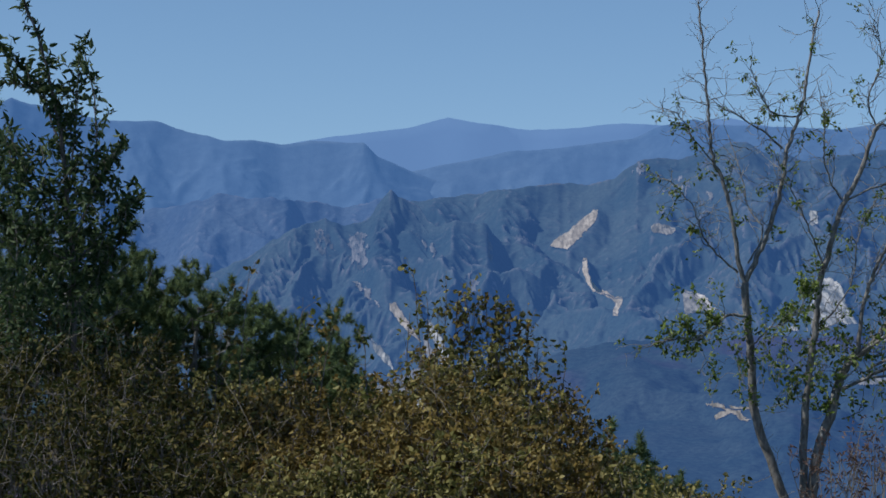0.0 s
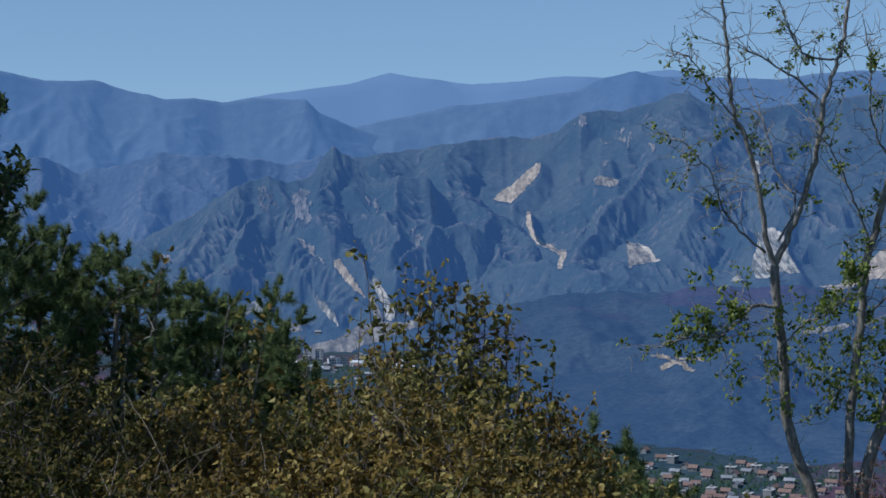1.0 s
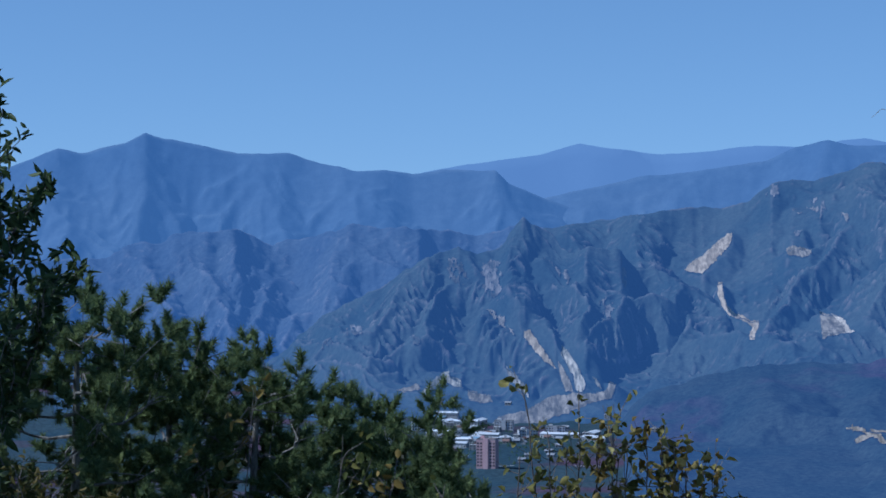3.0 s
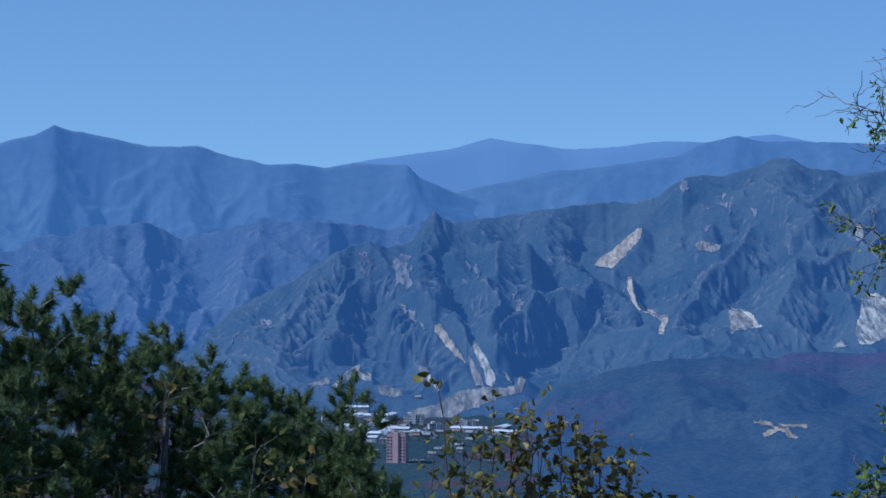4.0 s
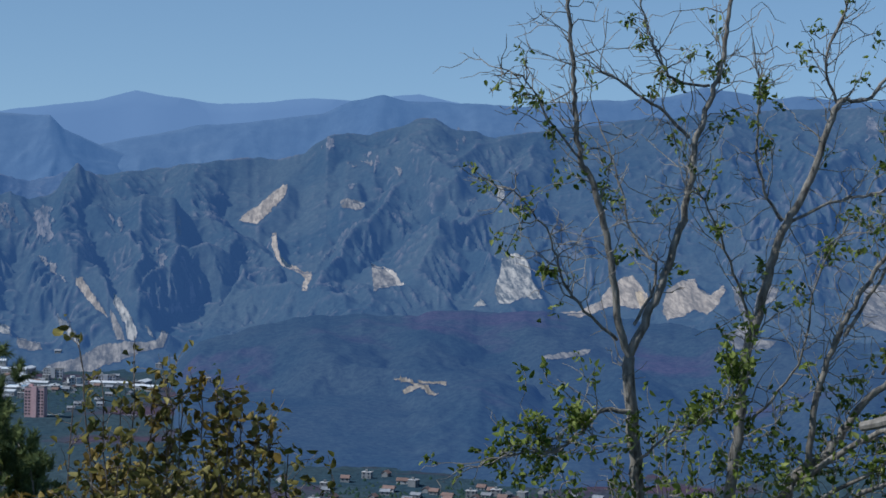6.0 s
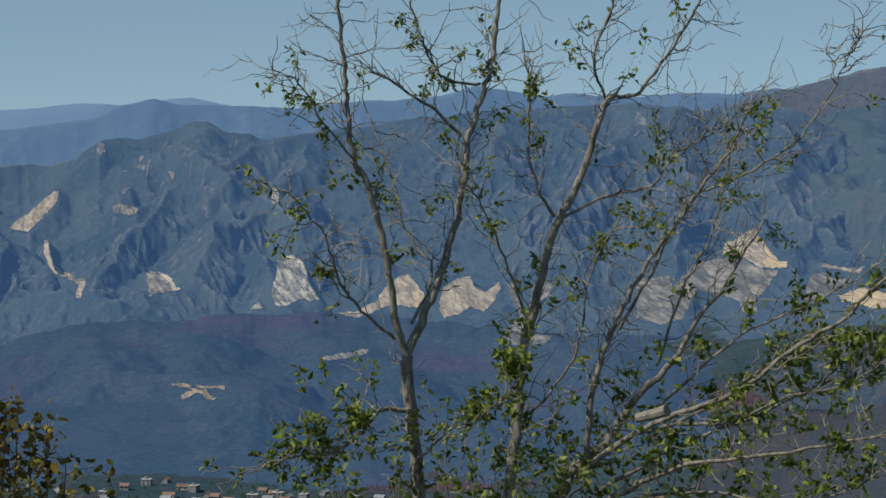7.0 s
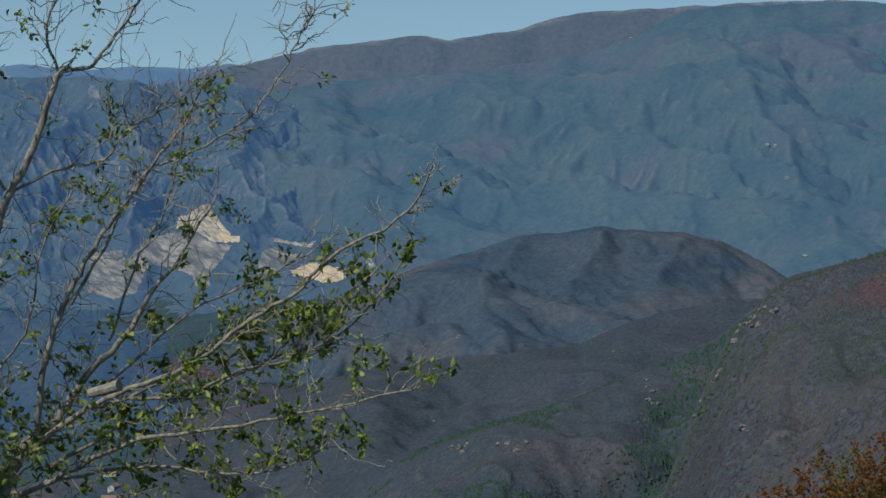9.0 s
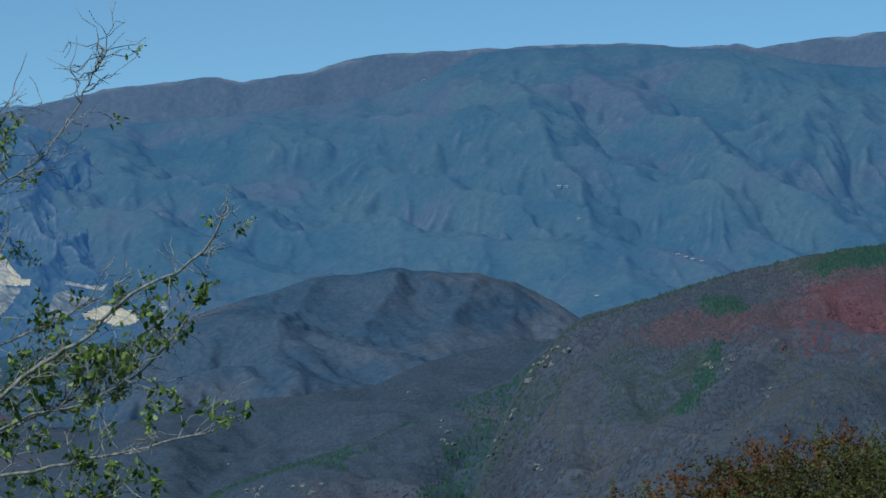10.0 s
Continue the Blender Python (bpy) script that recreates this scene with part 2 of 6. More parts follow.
M_leaf_brown = leaf_mat("yellow_brown_leaves", (0.096, 0.066, 0.018), (0.188, 0.132, 0.032), (0.29, 0.20, 0.052), (0.44, 0.35, 0.13))
M_leaf_rust = leaf_mat("rusty_leaves", (0.060, 0.048, 0.016), (0.095, 0.066, 0.020), (0.14, 0.090, 0.026))
M_leaf_dark = leaf_mat("dark_leaves", (0.030, 0.036, 0.010), (0.056, 0.060, 0.015), (0.105, 0.090, 0.022), (0.20, 0.15, 0.05))
M_leaf_young = leaf_mat("young_tree_leaves", (0.034, 0.056, 0.022), (0.056, 0.086, 0.030), (0.095, 0.130, 0.048), (0.17, 0.20, 0.09), through=0.35, rough=0.42)
M_leaf_orange = leaf_mat("orange_leaves", (0.115, 0.046, 0.016), (0.19, 0.072, 0.020), (0.25, 0.120, 0.032))
M_leaf_crimson = leaf_mat("crimson_leaves", (0.075, 0.022, 0.022), (0.12, 0.030, 0.026), (0.16, 0.050, 0.032))
M_leaf_lime = leaf_mat("yellow_green_leaves", (0.075, 0.085, 0.022), (0.13, 0.14, 0.032), (0.19, 0.17, 0.045))
M_needle = leaf_mat("pine_needles", (0.092, 0.132, 0.060), (0.148, 0.195, 0.080), (0.25, 0.295, 0.112), through=0.42)
# brown, hazy and valley crowns are tinted blue for haze in the base colour
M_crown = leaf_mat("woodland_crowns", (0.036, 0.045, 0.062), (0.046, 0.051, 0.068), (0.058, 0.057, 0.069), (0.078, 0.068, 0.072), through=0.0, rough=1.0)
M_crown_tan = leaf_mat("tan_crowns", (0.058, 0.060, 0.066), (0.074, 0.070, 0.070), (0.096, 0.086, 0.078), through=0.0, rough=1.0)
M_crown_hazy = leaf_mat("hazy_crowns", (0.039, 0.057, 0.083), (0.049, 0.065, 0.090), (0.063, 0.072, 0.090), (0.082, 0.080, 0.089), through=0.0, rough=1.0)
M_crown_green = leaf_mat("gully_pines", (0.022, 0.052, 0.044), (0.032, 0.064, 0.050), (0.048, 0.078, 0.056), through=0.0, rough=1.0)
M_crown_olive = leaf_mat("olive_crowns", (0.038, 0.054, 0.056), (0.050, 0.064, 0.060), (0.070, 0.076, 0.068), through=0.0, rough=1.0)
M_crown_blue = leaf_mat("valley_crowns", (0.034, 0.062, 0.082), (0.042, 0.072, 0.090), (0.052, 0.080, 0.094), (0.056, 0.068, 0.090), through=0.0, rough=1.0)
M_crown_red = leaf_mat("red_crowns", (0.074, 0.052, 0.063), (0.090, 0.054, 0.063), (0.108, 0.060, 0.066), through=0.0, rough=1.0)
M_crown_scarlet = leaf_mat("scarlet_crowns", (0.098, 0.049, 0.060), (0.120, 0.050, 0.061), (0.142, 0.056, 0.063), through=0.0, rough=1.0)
M_plaster = plain_mat("pale_plaster", (0.22, 0.23, 0.24), (0.33, 0.33, 0.33), 4)
M_pink = plain_mat("pink_render", (0.62, 0.40, 0.40), (0.70, 0.47, 0.46), 6)
M_tile = plain_mat("red_tile", (0.20, 0.135, 0.115), (0.28, 0.19, 0.165), 3)
M_greyroof = plain_mat("grey_roof", (0.22, 0.24, 0.27), (0.36, 0.37, 0.40), 3)
M_blueroof = plain_mat("blue_sheet_roof", (0.22, 0.36, 0.50), (0.30, 0.46, 0.60), 6, 0.5)
M_whiteroof = plain_mat("white_sheet_roof", (0.62, 0.65, 0.68), (0.78, 0.80, 0.82), 6, 0.6)
M_pane = plain_mat("dark_window", (0.05, 0.06, 0.08), (0.09, 0.10, 0.12), 2, 0.2)
M_concrete = plain_mat("pale_concrete", (0.42, 0.42, 0.42), (0.56, 0.55, 0.54), 8)
M_boulder = rock_mat("hill_boulder", (0.11, 0.11, 0.118), (0.24, 0.225, 0.215), 1.5)
M_slab = plain_mat("white_flats", (0.56, 0.57, 0.58), (0.72, 0.72, 0.72), 5)
M_earth = rock_mat("bare_earth", (0.17, 0.155, 0.14), (0.36, 0.315, 0.27), 5)
M_leaf_dry = leaf_mat("dry_red_leaves", (0.10, 0.060, 0.045), (0.16, 0.095, 0.070), (0.24, 0.16, 0.12))


# ---- landscape ----
def lattice(ix, iy, seed):
    h = (ix.astype(np.int64) * 374761393 + iy.astype(np.int64) * 668265263 + seed * 1442695041) & 0x7FFFFFFF
    h = ((h ^ (h >> 13)) * 1274126177) & 0x7FFFFFFF
    return ((h ^ (h >> 16)) & 0xFFFF) / 65535.0


def smooth_noise(x, y, seed):
    ix, iy = np.floor(x), np.floor(y)
    fx, fy = x - ix, y - iy
    fx, fy = fx * fx * fx * (fx * (fx * 6 - 15) + 10), fy * fy * fy * (fy * (fy * 6 - 15) + 10)
    a, b = lattice(ix, iy, seed), lattice(ix + 1, iy, seed)
    c, d = lattice(ix, iy + 1, seed), lattice(ix + 1, iy + 1, seed)
    return (a * (1 - fx) + b * fx) * (1 - fy) + (c * (1 - fx) + d * fx) * fy


def fbm(x, y, seed, octaves=4):
    s, amp, tot = 0.0, 1.0, 0.0
    for k in range(octaves):
        s = s + amp * smooth_noise(x, y, seed + k * 17)
        tot += amp
        x, y, amp = x * 2.03 + 13.1, y * 2.03 + 7.7, amp * 0.5
    return s / tot


def ridged(x, y, seed):
    return 1 - np.abs(2 * smooth_noise(x, y, seed) - 1)


def grid_mesh(name, xs, ys, zs, mat, keep=None):
    """A height sheet from three arrays of rows and columns."""
    r, c = xs.shape
    me = bpy.data.meshes.new(name)
    co = np.stack([xs, ys, zs], -1).reshape(-1, 3).astype(np.float32)
    i = np.arange(r * c).reshape(r, c)
    q = np.stack([i[:-1, :-1], i[:-1, 1:], i[1:, 1:], i[1:, :-1]], -1).reshape(-1, 4)
    if keep is not None:
        q = q[keep.ravel()]
    me.vertices.add(len(co))
    me.vertices.foreach_set("co", co.ravel())
    me.loops.add(q.size)
    me.loops.foreach_set("vertex_index", q.ravel().astype(np.int32))
    me.polygons.add(len(q))
    me.polygons.foreach_set("loop_start", (np.arange(len(q)) * 4).astype(np.int32))
    me.polygons.foreach_set("use_smooth", np.ones(len(q), bool))
    me.materials.append(mat)
    me.update(calc_edges=True)
    return me


def inside(x, y, poly):
    hit = False
    for (x0, y0), (x1, y1) in zip(poly, poly[1:] + poly[:1]):
        if (y0 > y) != (y1 > y) and x < (x1 - x0) * (y - y0) / (y1 - y0) + x0:
            hit = not hit
    return hit


# bare ground on the mountain faces: name, look, rock, outline in bearings and heights
SCARS = [
    ("rock_slide", "pale pinkish rock slide on a wooded mountain face", M_slide, [(3.45, -0.52), (3.54, -0.58), (3.56, -0.73), (3.39, -0.97), (3.16, -1.22), (2.93, -1.43), (2.79, -1.59), (2.62, -1.55), (2.31, -1.49), (2.54, -1.24), (2.87, -1.03), (3.2, -0.74)]),
    ("hill_track", "pale dirt track winding down a gully", M_slide, [(3.18, -1.77), (3.3, -1.76), (3.34, -2.12), (3.44, -2.39), (3.62, -2.54), (3.82, -2.61), (3.99, -2.73), (4.19, -2.73), (4.23, -2.85), (4.13, -3.06), (4.12, -3.24), (3.98, -3.23), (3.96, -3.09), (4.04, -2.94), (3.93, -2.82), (3.72, -2.71), (3.43, -2.6), (3.26, -2.38), (3.15, -2.05)]),
    ("quarry_rim", "bright broken edge of a grey quarry face", M_bright, [(5.96, -2.55), (6.16, -2.6), (6.32, -2.71), (6.43, -2.92), (6.58, -3.02), (6.35, -3.05), (6.28, -2.83), (6.11, -2.68)]),
    ("quarry_face", "grey quarry face on a wooded slope", M_quarry, [(5.68, -2.49), (5.86, -2.54), (6.17, -2.63), (6.3, -2.77), (6.38, -3.04), (6.16, -3.09), (5.95, -3.12), (5.78, -3.21), (5.73, -2.84)]),
    ("limestone_cliff", "white streaked limestone cliff", M_lime, [(9, -2.27), (9.2, -2.18), (9.34, -2.11), (9.46, -2.23), (9.54, -2.21), (9.72, -2.42), (9.75, -2.73), (9.98, -3.08), (10.1, -3.29), (9.8, -3.32), (9.54, -3.25), (9.45, -3.33), (9.23, -3.43), (8.92, -3.41), (8.83, -3.11), (8.96, -2.61)]),
    ("rock_outcrop", "small white rock at the foot of the cliff", M_lime, [(8.29, -3.53), (8.38, -3.4), (8.49, -3.31), (8.67, -3.5)]),
    ("rock_rib", "pale bare rock rib on the mountain flank", M_slide, [(-1.69, -3.02), (-1.55, -2.97), (-1.25, -3.39), (-1, -3.74), (-0.87, -3.98), (-1.06, -3.87), (-1.39, -3.57), (-1.7, -3.16)]),
    ("rock_rib", "white bare rock ribs above the gravel works", M_lime, [(-0.73, -3.35), (-0.55, -3.53), (-0.32, -3.91), (-0.12, -4.34), (-0.19, -4.58), (-0.38, -4.53), (-0.48, -4.13), (-0.63, -3.85), (-0.75, -3.64)]),
    ("rock_rib", "grey bare rock rib above the gravel works", M_quarry, [(-0.83, -3.74), (-0.66, -3.99), (-0.51, -4.3), (-0.45, -4.56), (-0.66, -4.53), (-0.8, -4.14)]),
    ("rock_rib", "thin pale rock rib", M_lime, [(-2.16, -3.88), (-1.99, -4.02), (-1.66, -4.37), (-1.54, -4.73), (-1.78, -4.52), (-2.07, -4.19)]),
    ("rock_rib", "thin pale rock rib beside the gravel works", M_lime, [(0.01, -4.09), (0.14, -4.2), (0.32, -4.5), (0.15, -4.43)]),
    ("rock_outcrop", "white rock outcrop at the mountain foot", M_lime, [(-4.29, -4.52), (-4.06, -4.32), (-3.78, -4.06), (-3.6, -4), (-3.55, -4.14), (-3.31, -4.24), (-3.24, -4.45), (-3.49, -4.41), (-3.71, -4.27), (-3.96, -4.49), (-4.19, -4.6)]),
    ("rock_outcrop", "grey rock outcrop at the mountain foot", M_quarry, [(-3.14, -4.49), (-2.86, -4.56), (-2.54, -4.64), (-2.48, -4.82), (-2.78, -4.85), (-3.08, -4.74)]),
    ("rock_outcrop", "low grey rock outcrop at the mountain foot", M_quarry, [(-4.99, -4.46), (-4.66, -4.44), (-4.38, -4.31), (-4.32, -4.48), (-4.75, -4.58)]),
    ("rock_cliff", "bare rock wall below the jagged summit", M_rib, [(-2.76, -1.34), (-2.36, -1.23), (-2.24, -1.68), (-2.37, -2.21), (-2.63, -2.01)]),
    ("rock_cliff", "bare rock wall on the jagged peak", M_rib, [(-3.63, -1.14), (-3.41, -1.18), (-3.2, -1.49), (-3.11, -1.8), (-3.36, -1.92), (-3.6, -1.57)]),
    ("rock_rib", "pale bare rock rib running down the jagged peak", M_rock, [(-2.65, -2.44), (-2.48, -2.47), (-2.16, -2.74), (-1.84, -3.12), (-2.01, -3.08), (-2.4, -2.79)]),
    ("rock_rib", "pale rock rib behind the jagged peak", M_rib, [(-1.23, -1.1), (-0.97, -1.29), (-0.63, -1.57), (-0.39, -1.88), (-0.56, -1.91), (-0.88, -1.55)]),
    ("rock_cliff", "round bare rock face on a shoulder", M_rib, [(0.21, -2.21), (0.38, -2.15), (0.53, -2.4), (0.51, -2.8), (0.28, -2.75)]),
    ("rock_cliff", "pale rock patch low on the jagged peak", M_rib, [(-6.19, -2.9), (-5.86, -2.8), (-5.75, -3.01), (-6.02, -3.21)]),
    ("rock_cliff", "pale rock patch low on the jagged peak", M_rib, [(-6.89, -3.25), (-6.52, -3.16), (-6.49, -3.33), (-6.85, -3.45)]),
    ("rock_cliff", "pale rock patch low on the jagged peak", M_rib, [(-4.57, -3.1), (-4.32, -3.18), (-4.34, -3.35), (-4.51, -3.32)]),
    ("rock_cliff", "thin light rock rib on the ridge", M_rib, [(0.65, -1), (0.81, -1.14), (0.94, -1.68), (0.98, -2.08), (0.8, -1.82), (0.7, -1.37)]),
    ("rock_cliff", "pale rock cliff on a spur", M_quarry, [(4.86, -0.95), (5.03, -0.86), (5.32, -0.91), (5.52, -0.96), (5.47, -1.15), (5.13, -1.13), (4.9, -1.12)]),
    ("rock_cliff", "pale broken rock above a spur", M_rib, [(4.97, -0.52), (5.28, -0.41), (5.33, -0.58), (5.03, -0.65)]),
    ("rock_cliff", "light rock band high on the crags", M_rock, [(5.04, 0.07), (5.64, 0.05), (5.75, -0.04), (5.1, -0.02)]),
    ("rock_cliff", "light rock bands high on the crags", M_rib, [(5.43, 0.29), (5.77, 0.3), (5.81, 0.04), (5.7, -0.22), (5.55, -0.05)]),
    ("rock_cliff", "light rock spot high on the crags", M_rock, [(6.18, 0.02), (6.35, 0), (6.49, -0.2), (6.3, -0.26)]),
    ("rock_cliff", "bare rock shoulder high on the crags", M_rib, [(4.34, 0.45), (4.51, 0.67), (4.68, 0.73), (4.77, 0.5), (4.52, 0.3)]),
    ("rock_cliff", "white rock spot on the crags", M_lime, [(8.81, -0.48), (9.01, -0.47), (9.06, -0.84), (8.85, -0.85)]),
    ("rock_cliff", "pale rock band on a crag", M_rib, [(8.03, -0.84), (8.39, -0.75), (8.45, -0.86), (8.09, -0.95)]),
    ("rock_cliff", "pale crag on the skyline", M_rib, [(7.76, 0.96), (7.9, 1.02), (7.99, 0.51), (7.82, 0.42)]),
    ("rock_cliff", "grey crag high on the range", M_rib, [(17.96, 1.5), (18.22, 1.55), (18.31, 0.91), (18.02, 0.91)]),
    ("gravel_works", "tan gravel works at the foot of the mountain", M_quarry, [(-2.69, -5.47), (-2.28, -5.13), (-1.71, -5.03), (-1.29, -4.8), (-1.01, -4.65), (-0.45, -4.57), (0.12, -4.59), (0.38, -4.5), (0.46, -4.27), (0.66, -4.35), (0.55, -4.69), (-0.01, -4.85), (-0.43, -5.03), (-1, -5.22), (-1.42, -5.44), (-1.99, -5.55)]),
    ("quarry_yard", "pale terrace below the quarries", M_quarry, [(10.09, -4.71), (10.65, -4.62), (11.31, -4.49), (11.23, -4.65), (10.65, -4.77), (10.1, -4.82)]),
    ("quarry_face", "small bright ochre quarry pit", M_ochre, [(12.34, -3.06), (12.52, -3), (12.69, -3.08), (12.69, -3.44), (12.4, -3.47)]),
    ("quarry_terrace", "tan quarry terrace with a long spoil tail", M_slide, [(10.47, -3.62), (10.98, -3.56), (11.49, -3.29), (11.71, -2.95), (11.99, -2.72), (12.29, -2.59), (12.43, -2.75), (12.58, -2.94), (12.72, -3.13), (12.67, -3.48), (12.3, -3.45), (11.88, -3.39), (11.54, -3.53), (11.05, -3.73)]),
    ("quarry_terrace", "pale tan quarry terrace", M_slide, [(13.18, -2.94), (13.55, -2.69), (13.86, -2.67), (13.98, -2.9), (14.26, -3.04), (14.57, -2.79), (14.67, -2.89), (14.49, -3.29), (14.2, -3.55), (13.87, -3.45), (13.64, -3.6), (13.22, -3.74), (13.06, -3.48)]),
    ("quarry_terrace", "broken grey quarry terrace", M_quarry, [(14.8, -2.83), (14.99, -2.8), (15.14, -3.31), (15.33, -3.59), (15.42, -2.94), (15.64, -2.68), (15.96, -2.87), (15.9, -3.16), (15.62, -3.3), (15.49, -3.73), (15.47, -4.33), (15.07, -4.19), (14.88, -3.91), (15.12, -3.67), (14.89, -3.24)]),
    ("quarry_terrace", "broken grey quarry spoil", M_quarry, [(14.56, -4.03), (14.91, -3.91), (15.41, -4.13), (15.97, -4.15), (15.76, -4.37), (14.99, -4.42)]),
    # the sunlit right side of the pale quarry top, painted as brighter ochre rock
    ("quarry_face", "ochre quarry face, sunlit side painted brighter, below a pointed top", M_ochre, [(21.02, -1.91), (21.27, -1.84), (21.48, -2.07), (21.58, -2.21), (21.82, -2.23), (21.8, -2.39), (21.4, -2.4), (21.05, -2.33)]),
    ("quarry_peak", "tall pointed pale tan quarry face", M_slide, [(20.19, -2.06), (20.27, -1.79), (20.57, -1.63), (20.85, -1.45), (21.04, -1.42), (21.11, -1.59), (21.3, -1.84), (21.51, -2.1), (21.54, -2.38), (21.15, -2.4), (20.79, -2.18), (20.5, -2.1)]),
    ("quarry_terrace", "wide grey quarry terraces", M_quarry, [(18.03, -2.7), (18.87, -2.6), (18.95, -2.88), (19.51, -2.32), (20.19, -2.12), (20.72, -2.14), (21.05, -2.38), (21.6, -2.47), (21.4, -2.78), (21.1, -3.15), (21.07, -3.53), (20.75, -3.6), (20.6, -3.23), (20.09, -3.04), (19.55, -2.99), (19.25, -3.68), (18.68, -3.86), (18.07, -3.7)]),
    ("quarry_terrace", "pale quarry bench", M_slide, [(22.59, -2.2), (22.94, -2.31), (23.51, -2.39), (23.75, -2.29), (23.6, -2.51), (23.01, -2.42), (22.65, -2.35)]),
    ("quarry_terrace", "grey broken quarry slope", M_quarry, [(22.37, -2.62), (22.66, -2.47), (23.02, -2.64), (23.4, -2.64), (23.35, -2.83), (22.98, -2.92), (22.56, -3.25), (22.21, -3.2)]),
    ("quarry_terrace", "bright ochre quarry shelf", M_ochre, [(23.07, -3.08), (23.31, -2.96), (23.59, -2.88), (23.95, -2.89), (24.38, -3), (24.51, -3.22), (24.25, -3.37), (23.89, -3.38), (23.6, -3.25), (23.17, -3.22)]),
    ("quarry_terrace", "small white quarry bench", M_lime, [(24.99, -2.73), (25.16, -2.76), (25.24, -2.99), (25.07, -3.04)]),
]


def scar_mask(b, h):
    """1 within a bare face, falling to 0 a little way outside it."""
    m = np.zeros(b.shape)
    for _, _, _, poly in SCARS:
        xs, ys = [p[0] for p in poly], [p[1] for p in poly]
        near = (b > min(xs) - 0.4) & (b < max(xs) + 0.4) & (h > min(ys) - 0.4) & (h < max(ys) + 0.4)
        if not near.any():
            continue
        x, y = b[near], h[near]
        hit, gap = np.zeros(len(x), bool), np.full(len(x), 9.0)
        for (x0, y0), (x1, y1) in zip(poly, poly[1:] + poly[:1]):
            cross = ((y0 > y) != (y1 > y)) & (x < (x1 - x0) * (y - y0) / ((y1 - y0) or 1e-9) + x0)
            hit ^= cross
            t = np.clip(((x - x0) * (x1 - x0) + (y - y0) * (y1 - y0)) / ((x1 - x0) ** 2 + (y1 - y0) ** 2 + 1e-9), 0, 1)
            gap = np.minimum(gap, np.hypot(x - x0 - t * (x1 - x0), y - y0 - t * (y1 - y0)))
        m[near] = np.maximum(m[near], np.where(hit, 1, np.clip(1 - gap / 0.3, 0, 1)))
    return m


RANGES, PLANS, SPANS = [], [], []


def dendrite(along, x, y, depth, spacing, lean, seed, soft=0.0):
    """Spurs running down from a crest, each with side ribs and lesser ribs on those, as tents of height 1 at the ridge lines.
    along: places on the crest; x, y: places along the crest and down from it."""
    rnd = random.Random(seed)
    field = np.full(x.shape, -0.6, np.float32)
    x, y = x.astype(np.float32), y.astype(np.float32)
    low, high = y.min(axis=1), y.max(axis=1)
    width = spacing * 0.60

    def ridge(p, q, tp, tq, w):
        reach = w * 1.5 + 30
        j0, j1 = np.searchsorted(along, [min(p[0], q[0]) - reach, max(p[0], q[0]) + reach])
        hit = np.flatnonzero((high > min(p[1], q[1]) - reach) & (low < max(p[1], q[1]) + reach))
        if j1 - j0 < 2 or len(hit) < 2:
            return
        i0, i1 = hit[0], hit[-1] + 1
        dx, dy = q[0] - p[0], q[1] - p[1]
        u, v = x[i0:i1, j0:j1] - p[0], y[i0:i1, j0:j1] - p[1]
        t = np.clip((u * dx + v * dy) / (dx * dx + dy * dy + 1e-6), 0, 1)
        gap = np.sqrt((u - t * dx) ** 2 + (v - t * dy) ** 2 + soft * soft) - soft
        field[i0:i1, j0:j1] = np.maximum(field[i0:i1, j0:j1], tp + (tq - tp) * t - gap / w)

    def step(p, angle, length):
        return (p[0] + math.sin(angle) * length, p[1] + math.cos(angle) * length)

    start = along[0] - spacing
    while start < along[-1] + spacing:
        p, heading, value = (start, -0.03 * depth), lean + rnd.gauss(0, 0.35), 1.0
        while p[1] < depth:
            turn = heading + rnd.gauss(0, 0.32)
            length = spacing * rnd.uniform(0.35, 0.6)
            q, next_value = step(p, turn, length), min(1.12, max(0.62, value + rnd.gauss(-0.02, 0.13)))
            ridge(p, q, value, next_value, width)
            for side in (-1, 1, -1, 1, -1, 1):
                f = rnd.random()
                s, sv = (p[0] + (q[0] - p[0]) * f, p[1] + (q[1] - p[1]) * f), value + (next_value - value) * f
                way, long = turn + side * rnd.uniform(0.55, 1.05), spacing * rnd.uniform(0.3, 0.62)
                e = step(s, way, long)
                ev = sv - 0.04 - 0.48 * long * abs(math.sin(way - turn)) / width
                ridge(s, e, sv - 0.03, ev, width * 0.50)
                for other in (-1, 1):
                    g = rnd.uniform(0.2, 0.95)
                    m, mv = (s[0] + (e[0] - s[0]) * g, s[1] + (e[1] - s[1]) * g), sv + (ev - sv) * g
                    short = long * rnd.uniform(0.3, 0.5)
                    ridge(m, step(m, way + other * rnd.uniform(0.6, 1.1), short), mv - 0.03, mv - 0.04 - 0.55 * short / width, width * 0.34)
            p, value = q, next_value
        start += spacing * rnd.uniform(0.6, 1.4)
    return field


